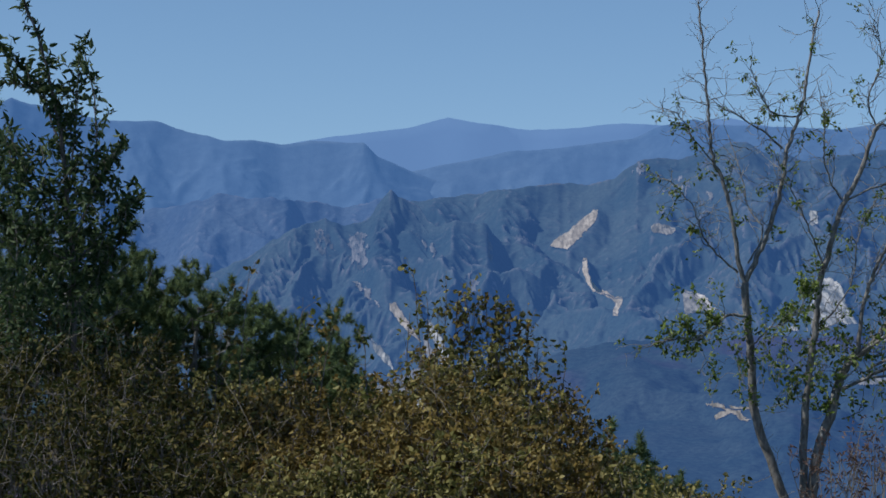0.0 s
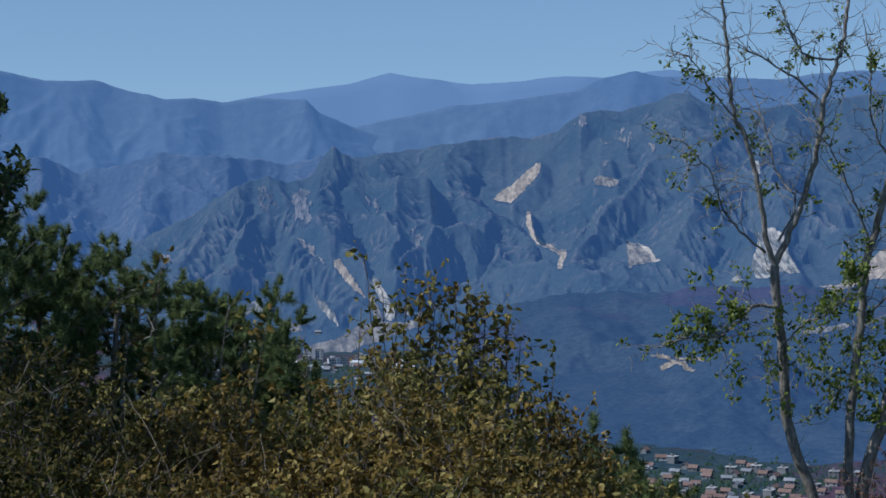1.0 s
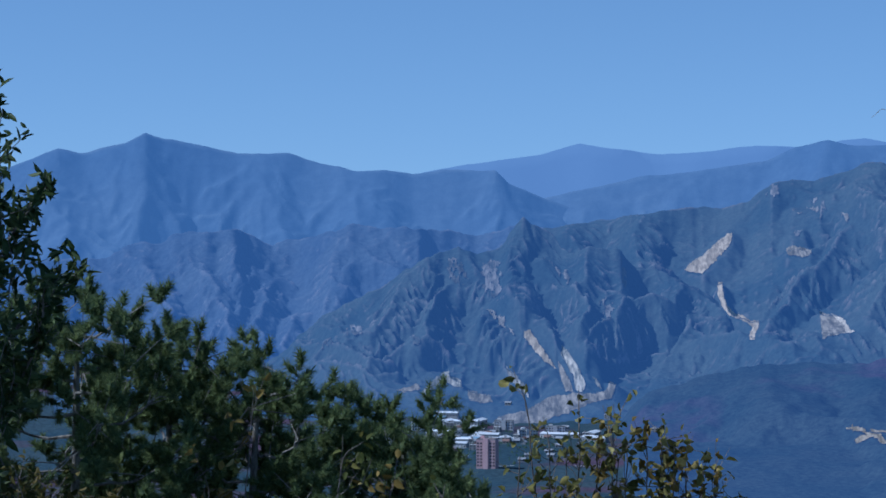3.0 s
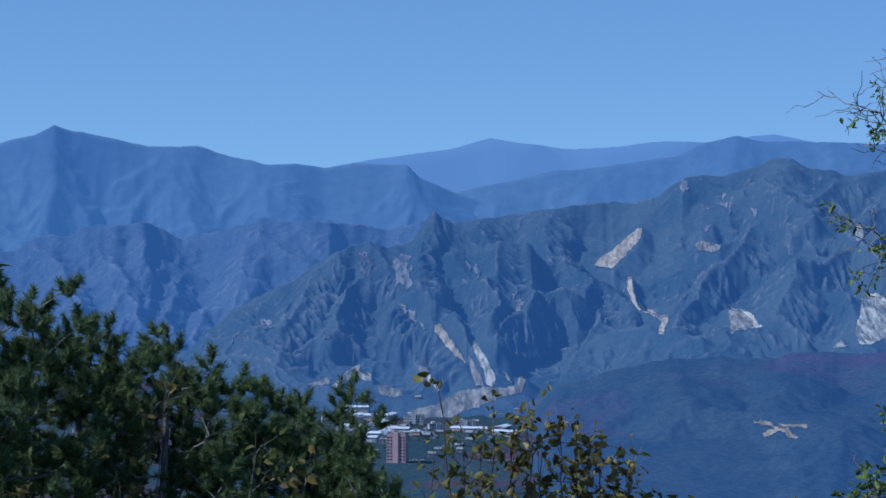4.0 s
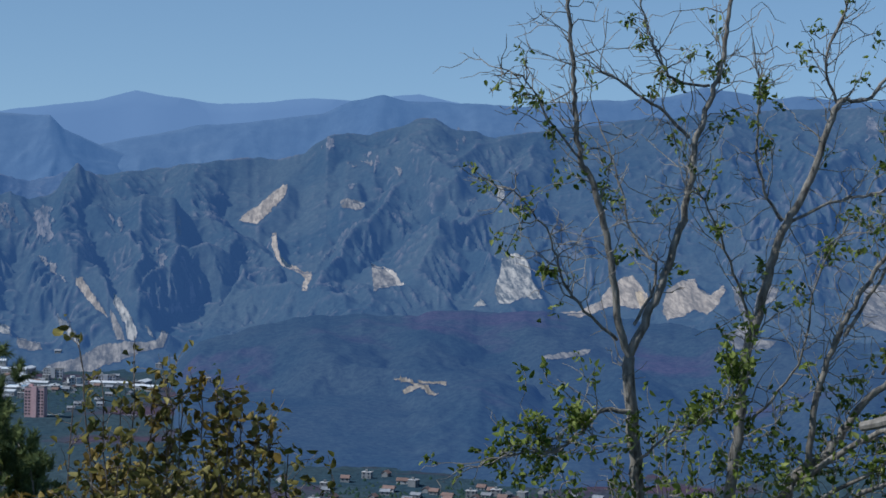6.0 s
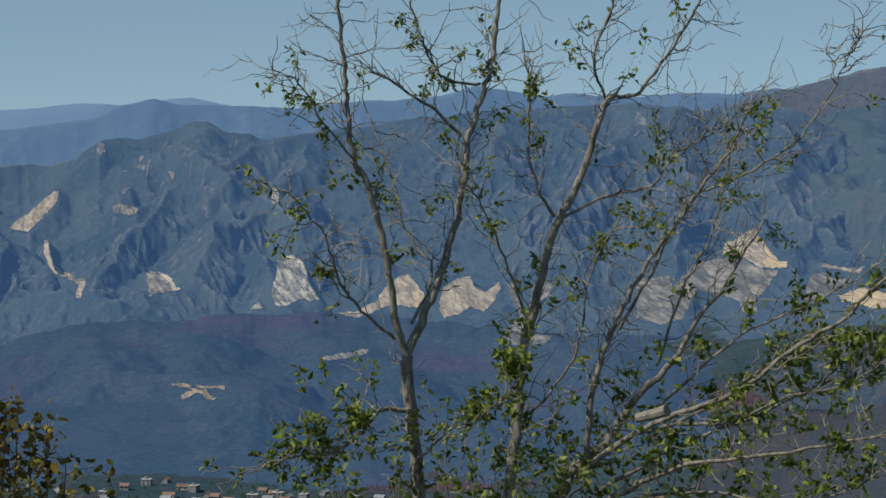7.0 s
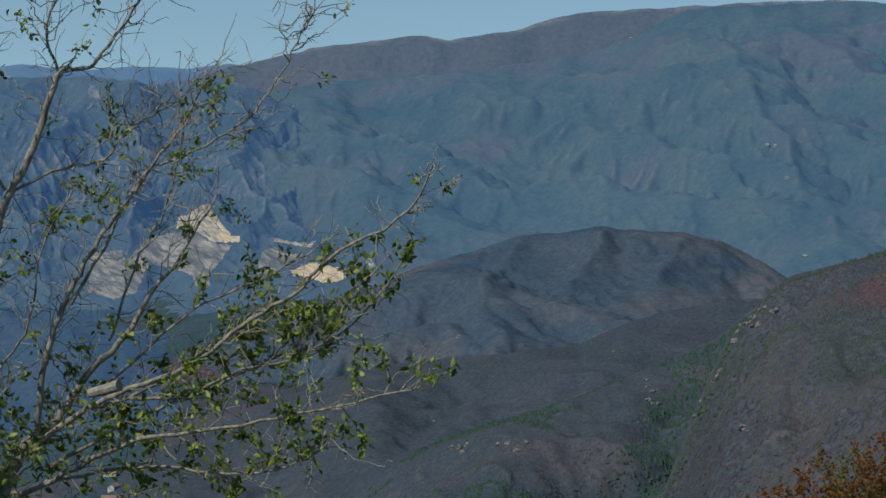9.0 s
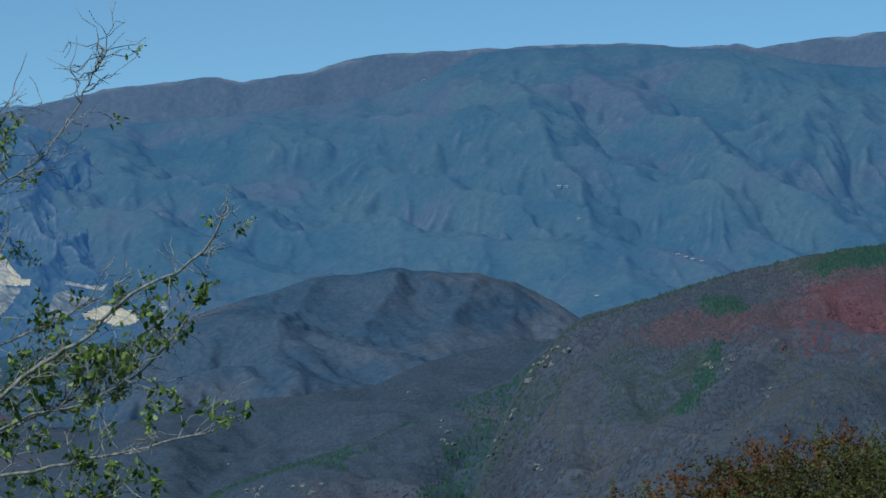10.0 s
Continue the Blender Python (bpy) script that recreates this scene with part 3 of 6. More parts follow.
def mountain(name, label, mat, crest, front, top, back, sink, behind, columns, rows, spur=60.0, seed=1, bend=1.5, wander=0.04,
             width=260.0, rough=1.0, jag=0.05, lean=0.0, swirl=35.0, cap=0.75, profile=None, soft=0.0, spines=()):
    """A range whose crest stands at the given bearings and heights in degrees, seen from the standpoint, `top` metres off,
    with spurs and gullies running down to `front`, where it dips `sink` metres into the ground."""
    ba = np.array([c[0] for c in crest])
    he = np.array([c[1] for c in crest])
    b = np.linspace(ba[0], ba[-1], columns)[None, :]
    h = np.interp(b, ba, he)
    even = h
    h = h + jag * (fbm(b * 2.2, b * 0, seed + 5, 5) - 0.5) * 2
    if isinstance(front, list):
        front = lerp_points(b, front)
    along = np.radians(b) * top
    dc = top * (1 + wander * 2 * (fbm(along / (width * 1.7), b * 0 + 3.3, seed, 3) - 0.5))
    zc = EYE + dc * np.tan(np.radians(h))
    nb = max(6, rows // 8)
    u = np.concatenate([np.linspace(0, 1, rows) ** 0.85, 1 + np.linspace(0, 1, nb + 1)[1:]])[:, None]
    uf = np.minimum(u, 1)
    d = np.where(u <= 1, front + (dc - front) * uf, dc + (back - dc) * (u - 1))
    foot = ground_height(b, front + 0 * b) - sink
    rise = np.maximum(EYE + dc * np.tan(np.radians(even)) - foot, 4)
    lift = np.clip((rise - sink - 12) / 25, 0, 1)
    notch = zc - foot - rise
    here = np.radians(b) * d * 0.6 + along * 0.4
    wx = swirl * (fbm(here / 130, d / 130, seed + 31, 4) - 0.5) * 2
    wy = swirl * (fbm(here / 130 + 40, d / 130, seed + 37, 4) - 0.5) * 2
    depth = float(np.max(dc - front))
    gully = dendrite(along[0], along + wx + 0 * d, dc - d + wy, depth, width, lean, seed, soft)
    gully = np.maximum(gully, 0.12) + 0.10 * (ridged(here / (width * 0.16), d / (width * 0.16), seed + 4) - 0.5)
    slope = uf ** bend if profile is None else lerp_points(uf, profile)
    floor = ground_height(b + 0 * d, d + 0 * b)
    z0 = np.maximum(foot + rise * slope, floor + 20 * lift - 7 - (sink + 17) * np.clip(1 - uf / 0.22, 0, 1))
    calm = scar_mask(b + 0 * d, np.degrees(np.arctan2(z0 - EYE, d)))
    bell = np.clip(np.sin(np.pi * np.clip(uf, 0, 1) ** 0.9), 0, 1) ** 0.6
    grain = 0.07 * rough * (fbm(here / 30, d / 30, seed + 7, 3) - 0.5) * 2 * np.minimum(1, 3 * (1 - uf) + 0.15)
    z = z0 + np.minimum(np.minimum(spur, rise * cap), 16 + 0.8 * np.maximum(z0 - floor, 0)) * ((gully * (1 - 0.85 * calm) + 0.6 * 0.85 * calm - 0.6) * bell + grain)
    z = z + notch * uf ** 6
    z = np.maximum(z, floor + 12 * lift - 7 - (sink + 17) * np.clip(1 - uf / 0.22, 0, 1))
    for line, height, broad in spines:
        px, py = np.sin(np.radians(b)) * d, np.cos(np.radians(b)) * d
        pts = []
        for sb, sh in line:
            j = int(round((sb - ba[0]) / (ba[-1] - ba[0]) * (columns - 1)))
            up = np.degrees(np.arctan2(z[:rows, j] - EYE, d[:rows, j])) >= sh
            i = int(np.argmax(up)) if up.any() else rows - 1
            pts.append((px[i, j], py[i, j]))
        gap = np.full(z.shape, 1e6)
        for (x0, y0), (x1, y1) in zip(pts, pts[1:]):
            t = np.clip(((px - x0) * (x1 - x0) + (py - y0) * (y1 - y0)) / ((x1 - x0) ** 2 + (y1 - y0) ** 2 + 1e-6), 0, 1)
            gap = np.minimum(gap, np.hypot(px - x0 - t * (x1 - x0), py - y0 - t * (y1 - y0)))
        gap = gap * (0.8 + 0.5 * fbm(px / 25, py / 25, seed + 90, 3))
        z = z + height * np.exp(-np.abs(gap / broad) ** 1.4)
    # keep the front below the line of sight to the crest
    sight = EYE + d * np.tan(np.radians(h)) - 0.4 - 6 * (1 - uf)
    z = np.where(u < 1, np.minimum(z, sight), z)
    end = behind * lift + (ground_height(b, back + 0 * b) - 12) * (1 - lift)
    z = np.where(u > 1, zc + (end - zc) * np.maximum(u - 1, 0) ** 0.8, z)
    RANGES.append((b[0], d + 0 * b, z + 0 * b))
    SPANS.append(((front + 0 * b)[0], dc[0], rows))
    PLANS.append((name, label, mat))


def land_height(bearing, d):
    """The top of the land at places within the fronts of the ranges."""
    bearing, d = np.broadcast_arrays(np.asarray(bearing, float), np.asarray(d, float))
    best = ground_height(bearing, d)
    for (b, dd, zz), (front, crest, rows) in zip(RANGES, SPANS):
        k = np.clip((bearing - b[0]) / (b[-1] - b[0]) * (len(b) - 1), 0, len(b) - 2)
        j = k.astype(int)
        f = k - j
        near, far = front[j] * (1 - f) + front[j + 1] * f, crest[j] * (1 - f) + crest[j + 1] * f
        u = (d - near) / (far - near)
        i = np.clip(u, 0, 1) ** (1 / 0.85) * (rows - 1)
        r = np.minimum(i.astype(int), rows - 2)
        g = i - r
        z = (zz[r, j] * (1 - g) + zz[r + 1, j] * g) * (1 - f) + (zz[r, j + 1] * (1 - g) + zz[r + 1, j + 1] * g) * f
        ok = (bearing > b[0]) & (bearing < b[-1]) & (u > 0) & (u < 1)
        best = np.where(ok, np.maximum(best, z), best)
    return best


def lerp_points(x, pts):
    return np.interp(x, [p[0] for p in pts], [p[1] for p in pts])


def ground_height(bearing, d):
    """The one sheet of ground: the hilltop, its wooded flank, the valley floor and its fans."""
    bearing, d = np.asarray(bearing, float), np.asarray(d, float)
    right = np.clip((bearing - 24) / 16, 0, 1) * (np.abs(bearing) < 90)
    flank = lerp_points(d, [(0, 0), (2.5, 0), (5, -0.5), (8, -1.3), (14, -3.4), (20, -6.0), (40, -17), (80, -38), (200, -95), (420, -195), (600, -240), (800, -250)])
    side = lerp_points(d, [(0, 0), (2.5, 0), (8, -1.2), (20, -2.6), (45, -5.4), (62, -7.1), (72, -8.6), (90, -16), (130, -40), (250, -80), (420, -130), (600, -165), (900, -210), (1500, -230)])
    z = flank * (1 - right) + side * right
    fan = np.clip((bearing - 0.5) / 5, 0, 1) * (np.abs(bearing) < 60) * np.clip((d - 1950) / 1100, 0, 1) * 74
    z = z + fan
    z = z + np.clip((bearing - 14) / 9, 0, 1) * (np.abs(bearing) < 60) * np.clip((d - 900) / 1200, 0, 1) * 45
    x, y = np.sin(np.radians(bearing)) * d, np.cos(np.radians(bearing)) * d
    z = z + np.clip(d / 900, 0, 1) * 36 * (fbm(x / 240, y / 240, 71, 5) - 0.5) * np.clip((d - 300) / 900, 0.3, 1)
    z = z + np.clip((d - 15) / 60, 0, 1) * 2.2 * (fbm(x / 18, y / 18, 77, 3) - 0.5) + 0.10 * (fbm(x / 0.8, y / 0.8, 79, 3) - 0.5)
    return z


def build_ground():
    b = np.concatenate([np.linspace(-180, -22, 60)[:-1], np.linspace(-22, 48, 230), np.linspace(48, 180, 50)[1:]])[None, :]
    d = np.concatenate([[0.02], np.geomspace(0.6, 900, 120), np.geomspace(905, 4950, 110)])[:, None]
    z = ground_height(b + 0 * d, d + 0 * b)
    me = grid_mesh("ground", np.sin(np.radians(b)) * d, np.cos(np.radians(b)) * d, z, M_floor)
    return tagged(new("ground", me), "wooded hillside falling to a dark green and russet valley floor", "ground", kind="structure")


ground = build_ground()
C_far = [(-6, 0.6), (-3.77, 1.09), (-2.34, 1.3), (-1.34, 1.42), (-0.28, 1.71), (0.51, 1.59), (1.79, 1.42), (2.98, 1.51), (4.12, 1.64),
         (5.12, 1.6), (6.82, 1.81), (7.54, 1.65), (9, 1.4), (12, 1.2)]
C_left = [(-30, 0.9), (-20, 0.7), (-16, 0.8), (-14.48, 1.15), (-13.37, 1.59), (-12.82, 1.49), (-11.7, 1.73), (-11.21, 2.01), (-10.72, 1.84), (-9.88, 1.7),
          (-8.89, 1.46), (-7.61, 1.49), (-6.91, 1.26), (-5.91, 1.04), (-5.2, 1.05), (-4.48, 0.95), (-3.77, 1.06), (-2.41, 1.04), (-2.06, 0.68),
          (-1.2, 0.36), (-0.5, 0.1), (1.5, -0.6)]
C_dome = [(-3.5, -0.6), (-1.5, 0.2), (-1.1, 0.36), (0.18, 0.62), (1.25, 0.87), (2.71, 1.01), (4.41, 1.26), (5.12, 1.6), (5.9, 1.76), (6.54, 1.63), (8.11, 1.61),
          (9.45, 1.56), (10.53, 1.73), (11.95, 1.77), (13.09, 1.89), (13.95, 2.15), (14.8, 2.04), (15.66, 1.87), (16.37, 1.97), (17.65, 1.83),
          (19.06, 1.98), (20.47, 1.94), (21.45, 2.09), (22.5, 2.05), (26, 1.8)]
C_hazy = [(-30, -0.6), (-20, -1.0), (-14.51, -1.21), (-13.68, -1.22), (-12.43, -1.16), (-11.45, -0.82), (-10.18, -0.54), (-9.33, -0.48), (-8.77, -0.48),
          (-8.06, -0.84), (-7.21, -0.71), (-6.06, -0.26), (-5.21, -0.44), (-4.07, -0.45), (-2.92, -0.6), (-1.78, -0.3), (0.5, -0.6), (3, -1.2)]
C_main = [(-13.5, -4.4), (-11, -4.1), (-8.25, -3.83), (-6.85, -2.7), (-6.15, -2.2), (-5.3, -1.92), (-4.45, -1.27), (-4.03, -1.13), (-3.32, -0.87), (-2.82, -0.98),
          (-2.32, -0.86), (-2.04, -0.55), (-1.68, -0.19), (-1.18, -0.4), (-0.75, -0.95), (0.11, -0.97), (0.75, -0.96), (1.11, -1.39),
          (1.68, -1.53), (2.4, -1.81), (3.26, -2.37), (4.2, -3.2), (5, -3.9)]
C_crag = [(-3, -1.2), (-1.18, -0.42), (-0.32, -0.32), (1.24, -0.03), (2.39, 0.05), (3.95, 0.2), (4.52, 0.7), (5.51, 0.78), (6.63, 1.07), (7.2, 1.21),
          (7.69, 0.97), (8.74, 0.79), (9.6, 0.86), (11.96, 1.24), (14.52, 1.47), (16.23, 1.62), (18.07, 1.69), (19.77, 1.55), (20.89, 1.77),
          (22.15, 1.5), (23.26, 1.0), (25, 0.2)]
C_shoulder = [(14, -4.6), (16, -1.5), (19.16, 1.39), (20.87, 1.45), (22.3, 1.37), (24.31, 1.73), (26.15, 1.9), (28.14, 2.14), (30.28, 2.46), (31.55, 2.9), (32.96, 3.66),
              (36.63, 3.88), (39.5, 3.75), (41, 3.5), (46, 3.2), (52, 2.5)]
C_plateau = [(20, 1.6), (22.14, 2.15), (22.71, 2.3), (23.56, 2.53), (24.69, 2.69), (26.38, 2.91), (26.95, 2.79), (28.84, 3.11), (29.55, 3.37), (30.4, 3.53),
             (32.4, 3.69), (34.52, 3.83), (36.63, 3.94), (38.03, 3.83), (39.42, 3.94), (39.92, 3.81), (41.03, 4.02), (42.14, 4.13), (43.07, 4.27), (48, 4.5), (54, 4)]
C_mound = [(18, -6.4), (21, -5.2), (23.5, -4.3), (25.08, -3.6), (25.93, -3.09), (27.49, -2.57), (28.77, -2.13), (30.6, -1.89), (32.48, -1.93), (33.91, -2.12), (35.05, -2.67), (35.77, -3.15),
           (36.77, -3.98), (39, -4.8)]
C_spur = [(11, -12.5), (14, -10.8), (18, -8.5), (20.5, -7.2), (22.56, -6.44), (23.97, -5.87), (25.39, -5.44), (27.1, -5.21), (29.1, -4.98), (30.38, -4.81), (31.66, -4.22), (32.94, -3.85), (34.07, -3.6),
          (35.2, -3.5), (38, -3.2), (42, -3.0)]
C_mid = [(18, -13), (21, -10.6), (24, -8.9), (26.27, -7.58), (28.26, -6.83), (30.54, -6.09), (32.53, -5.2), (33.81, -4.61), (34.36, -4.1), (35.06, -3.6), (36.5, -3.2), (39, -2.9), (42, -2.8)]
C_near = [(31, -12.5), (32.3, -9.5), (33.07, -7.48), (33.41, -6.6), (33.82, -5.53), (34.16, -4.74), (34.65, -4.03), (35.21, -3.4), (35.66, -3.11), (36.65, -2.73),
          (38.06, -2.28), (39.47, -1.82), (40.86, -1.44), (42.11, -1.13), (43.19, -1.0), (47, -0.6), (52, -0.8)]
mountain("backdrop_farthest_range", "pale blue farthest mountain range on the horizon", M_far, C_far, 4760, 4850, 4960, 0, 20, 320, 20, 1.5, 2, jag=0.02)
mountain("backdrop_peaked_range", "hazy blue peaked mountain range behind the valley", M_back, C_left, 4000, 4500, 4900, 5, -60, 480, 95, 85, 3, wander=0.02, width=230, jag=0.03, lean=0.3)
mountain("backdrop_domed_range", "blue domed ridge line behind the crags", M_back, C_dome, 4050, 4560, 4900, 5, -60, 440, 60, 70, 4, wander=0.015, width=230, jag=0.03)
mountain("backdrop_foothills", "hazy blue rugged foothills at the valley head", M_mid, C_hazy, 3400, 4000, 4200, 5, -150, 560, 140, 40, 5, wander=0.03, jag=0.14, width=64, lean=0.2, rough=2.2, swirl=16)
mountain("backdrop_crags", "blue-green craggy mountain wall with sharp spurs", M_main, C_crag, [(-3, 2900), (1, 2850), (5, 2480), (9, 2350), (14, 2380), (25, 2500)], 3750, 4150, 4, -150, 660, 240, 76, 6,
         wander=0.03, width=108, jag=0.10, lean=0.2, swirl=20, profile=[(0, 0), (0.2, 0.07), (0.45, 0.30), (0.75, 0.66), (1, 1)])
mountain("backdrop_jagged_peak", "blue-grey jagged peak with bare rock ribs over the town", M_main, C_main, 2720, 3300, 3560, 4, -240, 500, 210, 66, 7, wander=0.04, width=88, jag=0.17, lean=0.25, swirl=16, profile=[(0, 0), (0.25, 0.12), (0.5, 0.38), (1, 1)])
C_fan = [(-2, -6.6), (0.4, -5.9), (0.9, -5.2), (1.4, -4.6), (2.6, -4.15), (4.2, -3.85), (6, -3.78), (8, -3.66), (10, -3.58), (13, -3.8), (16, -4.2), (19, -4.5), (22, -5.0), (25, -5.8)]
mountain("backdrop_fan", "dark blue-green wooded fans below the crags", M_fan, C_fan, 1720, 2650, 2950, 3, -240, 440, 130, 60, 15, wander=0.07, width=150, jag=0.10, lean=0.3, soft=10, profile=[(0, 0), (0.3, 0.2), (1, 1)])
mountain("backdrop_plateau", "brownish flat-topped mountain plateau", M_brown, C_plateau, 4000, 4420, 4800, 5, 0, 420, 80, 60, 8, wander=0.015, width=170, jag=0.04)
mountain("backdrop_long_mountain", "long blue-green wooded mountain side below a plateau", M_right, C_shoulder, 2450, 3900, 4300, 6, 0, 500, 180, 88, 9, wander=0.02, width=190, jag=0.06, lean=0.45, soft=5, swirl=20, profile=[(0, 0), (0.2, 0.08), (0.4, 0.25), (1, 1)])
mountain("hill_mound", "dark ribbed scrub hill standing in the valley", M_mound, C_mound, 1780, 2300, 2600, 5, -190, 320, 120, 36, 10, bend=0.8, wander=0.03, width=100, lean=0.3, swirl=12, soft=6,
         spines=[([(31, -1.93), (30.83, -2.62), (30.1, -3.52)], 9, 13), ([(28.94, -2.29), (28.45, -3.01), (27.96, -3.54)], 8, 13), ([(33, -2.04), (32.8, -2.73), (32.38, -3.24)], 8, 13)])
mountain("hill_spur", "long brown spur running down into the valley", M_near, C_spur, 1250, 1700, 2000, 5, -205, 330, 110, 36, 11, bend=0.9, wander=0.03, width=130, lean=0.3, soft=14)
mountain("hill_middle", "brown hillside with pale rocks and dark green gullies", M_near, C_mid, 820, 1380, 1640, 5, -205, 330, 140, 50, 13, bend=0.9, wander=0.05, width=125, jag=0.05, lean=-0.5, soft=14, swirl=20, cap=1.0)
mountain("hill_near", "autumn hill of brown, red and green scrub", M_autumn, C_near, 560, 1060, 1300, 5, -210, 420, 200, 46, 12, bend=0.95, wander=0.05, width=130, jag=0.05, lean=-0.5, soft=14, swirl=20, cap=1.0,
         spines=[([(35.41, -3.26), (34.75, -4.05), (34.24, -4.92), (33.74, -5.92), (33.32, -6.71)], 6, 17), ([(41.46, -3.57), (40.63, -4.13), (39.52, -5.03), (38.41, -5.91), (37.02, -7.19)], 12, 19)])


def surface(bearing, tilt):
    """The place where the line of sight from the standpoint first meets a range."""
    best = None
    for b, d, z in RANGES:
        if not b[0] < bearing < b[-1]:
            continue
        k = (bearing - b[0]) / (b[-1] - b[0]) * (len(b) - 1)
        j, f = int(k), k - int(k)
        dd, zz = d[:, j] * (1 - f) + d[:, j + 1] * f, z[:, j] * (1 - f) + z[:, j + 1] * f
        up = np.degrees(np.arctan2(zz - EYE, dd)) - tilt
        i = int(np.argmax(up >= 0))
        if up[i] < 0:
            continue
        r = dd[i] if i == 0 else dd[i - 1] + (dd[i] - dd[i - 1]) * up[i - 1] / (up[i - 1] - up[i])
        best = r if best is None else min(best, r)
    if tilt < -3:
        r = np.arange(900.0, 3100.0, 10.0)
        under = EYE + r * math.tan(radians(tilt)) < ground_height(np.full(len(r), bearing), r)
        if under.any():
            g = float(r[int(np.argmax(under))])
            best = g if best is None else min(best, g)
    return best


def sight_lines(bearing, tilts):
    """How far off the lines of sight at one bearing and many heights first meet a range; nan where they meet none."""
    best = np.full(len(tilts), np.inf)
    for b, d, z in RANGES:
        if not b[0] < bearing < b[-1]:
            continue
        k = (bearing - b[0]) / (b[-1] - b[0]) * (len(b) - 1)
        j, f = int(k), k - int(k)
        dd, zz = d[:, j] * (1 - f) + d[:, j + 1] * f, z[:, j] * (1 - f) + z[:, j + 1] * f
        up = np.maximum.accumulate(np.degrees(np.arctan2(zz - EYE, dd)) + np.arange(len(dd)) * 1e-7)
        best = np.minimum(best, np.interp(tilts, up, dd, left=np.inf, right=np.inf))
    return np.where(np.isfinite(best), best, np.nan)


def build_ranges():
    """Makes the meshes of the ranges."""
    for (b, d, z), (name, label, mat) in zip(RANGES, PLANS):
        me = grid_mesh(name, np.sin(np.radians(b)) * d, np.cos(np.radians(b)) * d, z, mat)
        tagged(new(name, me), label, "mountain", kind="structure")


def bare_face(k, name, label, mat, poly):
    """A face of bare rock standing a little proud of its mountainside, ribbed down the fall line, with a broken edge."""
    xs, ys = [p[0] for p in poly], [p[1] for p in poly]
    step = 0.014
    u = np.arange(min(xs) - 0.05, max(xs) + 0.05, step)
    v = np.arange(min(ys) - 0.05, max(ys) + 0.05, step)
    r = np.stack([sight_lines(x, v) for x in u], 1)
    uu, vv = np.meshgrid(u, v)
    crumbly = mat in (M_rib, M_rock)
    rag = 0.34 if crumbly else 0.08
    wx, wy = rag * (fbm(uu * 11, vv * 7, k, 4) - 0.5), rag * (fbm(uu * 11 + 50, vv * 7, k, 4) - 0.5)
    x, y = uu + wx, vv + wy
    hit = np.zeros(x.shape, bool)
    for (x0, y0), (x1, y1) in zip(poly, poly[1:] + poly[:1]):
        hit ^= ((y0 > y) != (y1 > y)) & (x < (x1 - x0) * (y - y0) / ((y1 - y0) or 1e-9) + x0)
    if crumbly:
        hit &= fbm(uu * 9 + 0.3 * vv, vv * 4, k + 7, 4) > 0.43
    lean = uu + 0.25 * vv
    relief = 2.2 * ridged(lean * 7, vv * 1.6, k) + 1.2 * ridged(lean * 19, vv * 5, k + 1) + 0.6 * ridged(lean * 40, vv * 16, k + 2)
    rr = r - 0.8 - relief * r / 3300
    flat = np.stack([r[:-1, :-1], r[1:, :-1], r[:-1, 1:], r[1:, 1:]])
    keep = hit[:-1, :-1] & hit[1:, 1:] & hit[1:, :-1] & hit[:-1, 1:] & (np.ptp(flat, axis=0) < 70) & np.isfinite(flat).all(axis=0)
    if not keep.any():
        return
    rr = np.where(np.isfinite(rr), rr, 3000.0)
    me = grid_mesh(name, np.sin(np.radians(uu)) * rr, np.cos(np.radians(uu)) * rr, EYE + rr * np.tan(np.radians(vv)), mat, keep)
    bm = bmesh.new()
    bm.from_mesh(me)
    bmesh.ops.delete(bm, geom=[w for w in bm.verts if not w.link_faces], context="VERTS")
    bm.to_mesh(me)
    bm.free()
    tagged(new(name, me), label, name.replace("_", " "), kind="structure")


build_ranges()
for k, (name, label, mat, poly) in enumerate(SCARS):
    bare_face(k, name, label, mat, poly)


def bare_ground(name, label, mat, outline):
    """A patch of bare earth lying on the valley floor, its outline given in bearings and heights from the standpoint."""
    poly = [(b, surface(b, h) or 2400.0) for b, h in outline]
    xs, ys = [p[0] for p in poly], [p[1] for p in poly]
    nx, ny = 40, 40
    index, verts, faces = {}, [], []
    for i in range(nx):
        for j in range(ny):
            x, y = min(xs) + (i + 0.5) / nx * (max(xs) - min(xs)), min(ys) + (j + 0.5) / ny * (max(ys) - min(ys))
            wob = smooth_noise(np.array([i * 0.37, j * 0.37 + 60]), np.array([j * 0.37, i * 0.37]), len(outline)) - 0.5
            if inside(x + wob[0] * 0.05 * (max(xs) - min(xs)), y + wob[1] * 0.05 * (max(ys) - min(ys)), poly):
                q = []
                for p in ((i, j), (i + 1, j), (i + 1, j + 1), (i, j + 1)):
                    if p not in index:
                        index[p] = len(verts)
                        u, v = min(xs) + p[0] / nx * (max(xs) - min(xs)), min(ys) + p[1] / ny * (max(ys) - min(ys))
                        w = toward(u, 0) * v
                        verts.append((w.x, w.y, float(land_height(u, v)) + 0.5 + 0.9 * float(smooth_noise(np.array(w.x / 9), np.array(w.y / 9), 5))))
                    q.append(index[p])
                faces.append(q)
    me = bpy.data.meshes.new(name)
    me.from_pydata(verts, [], faces)
    me.materials.append(mat)
    return tagged(new(name, me), label, name.replace("_", " "), kind="structure")


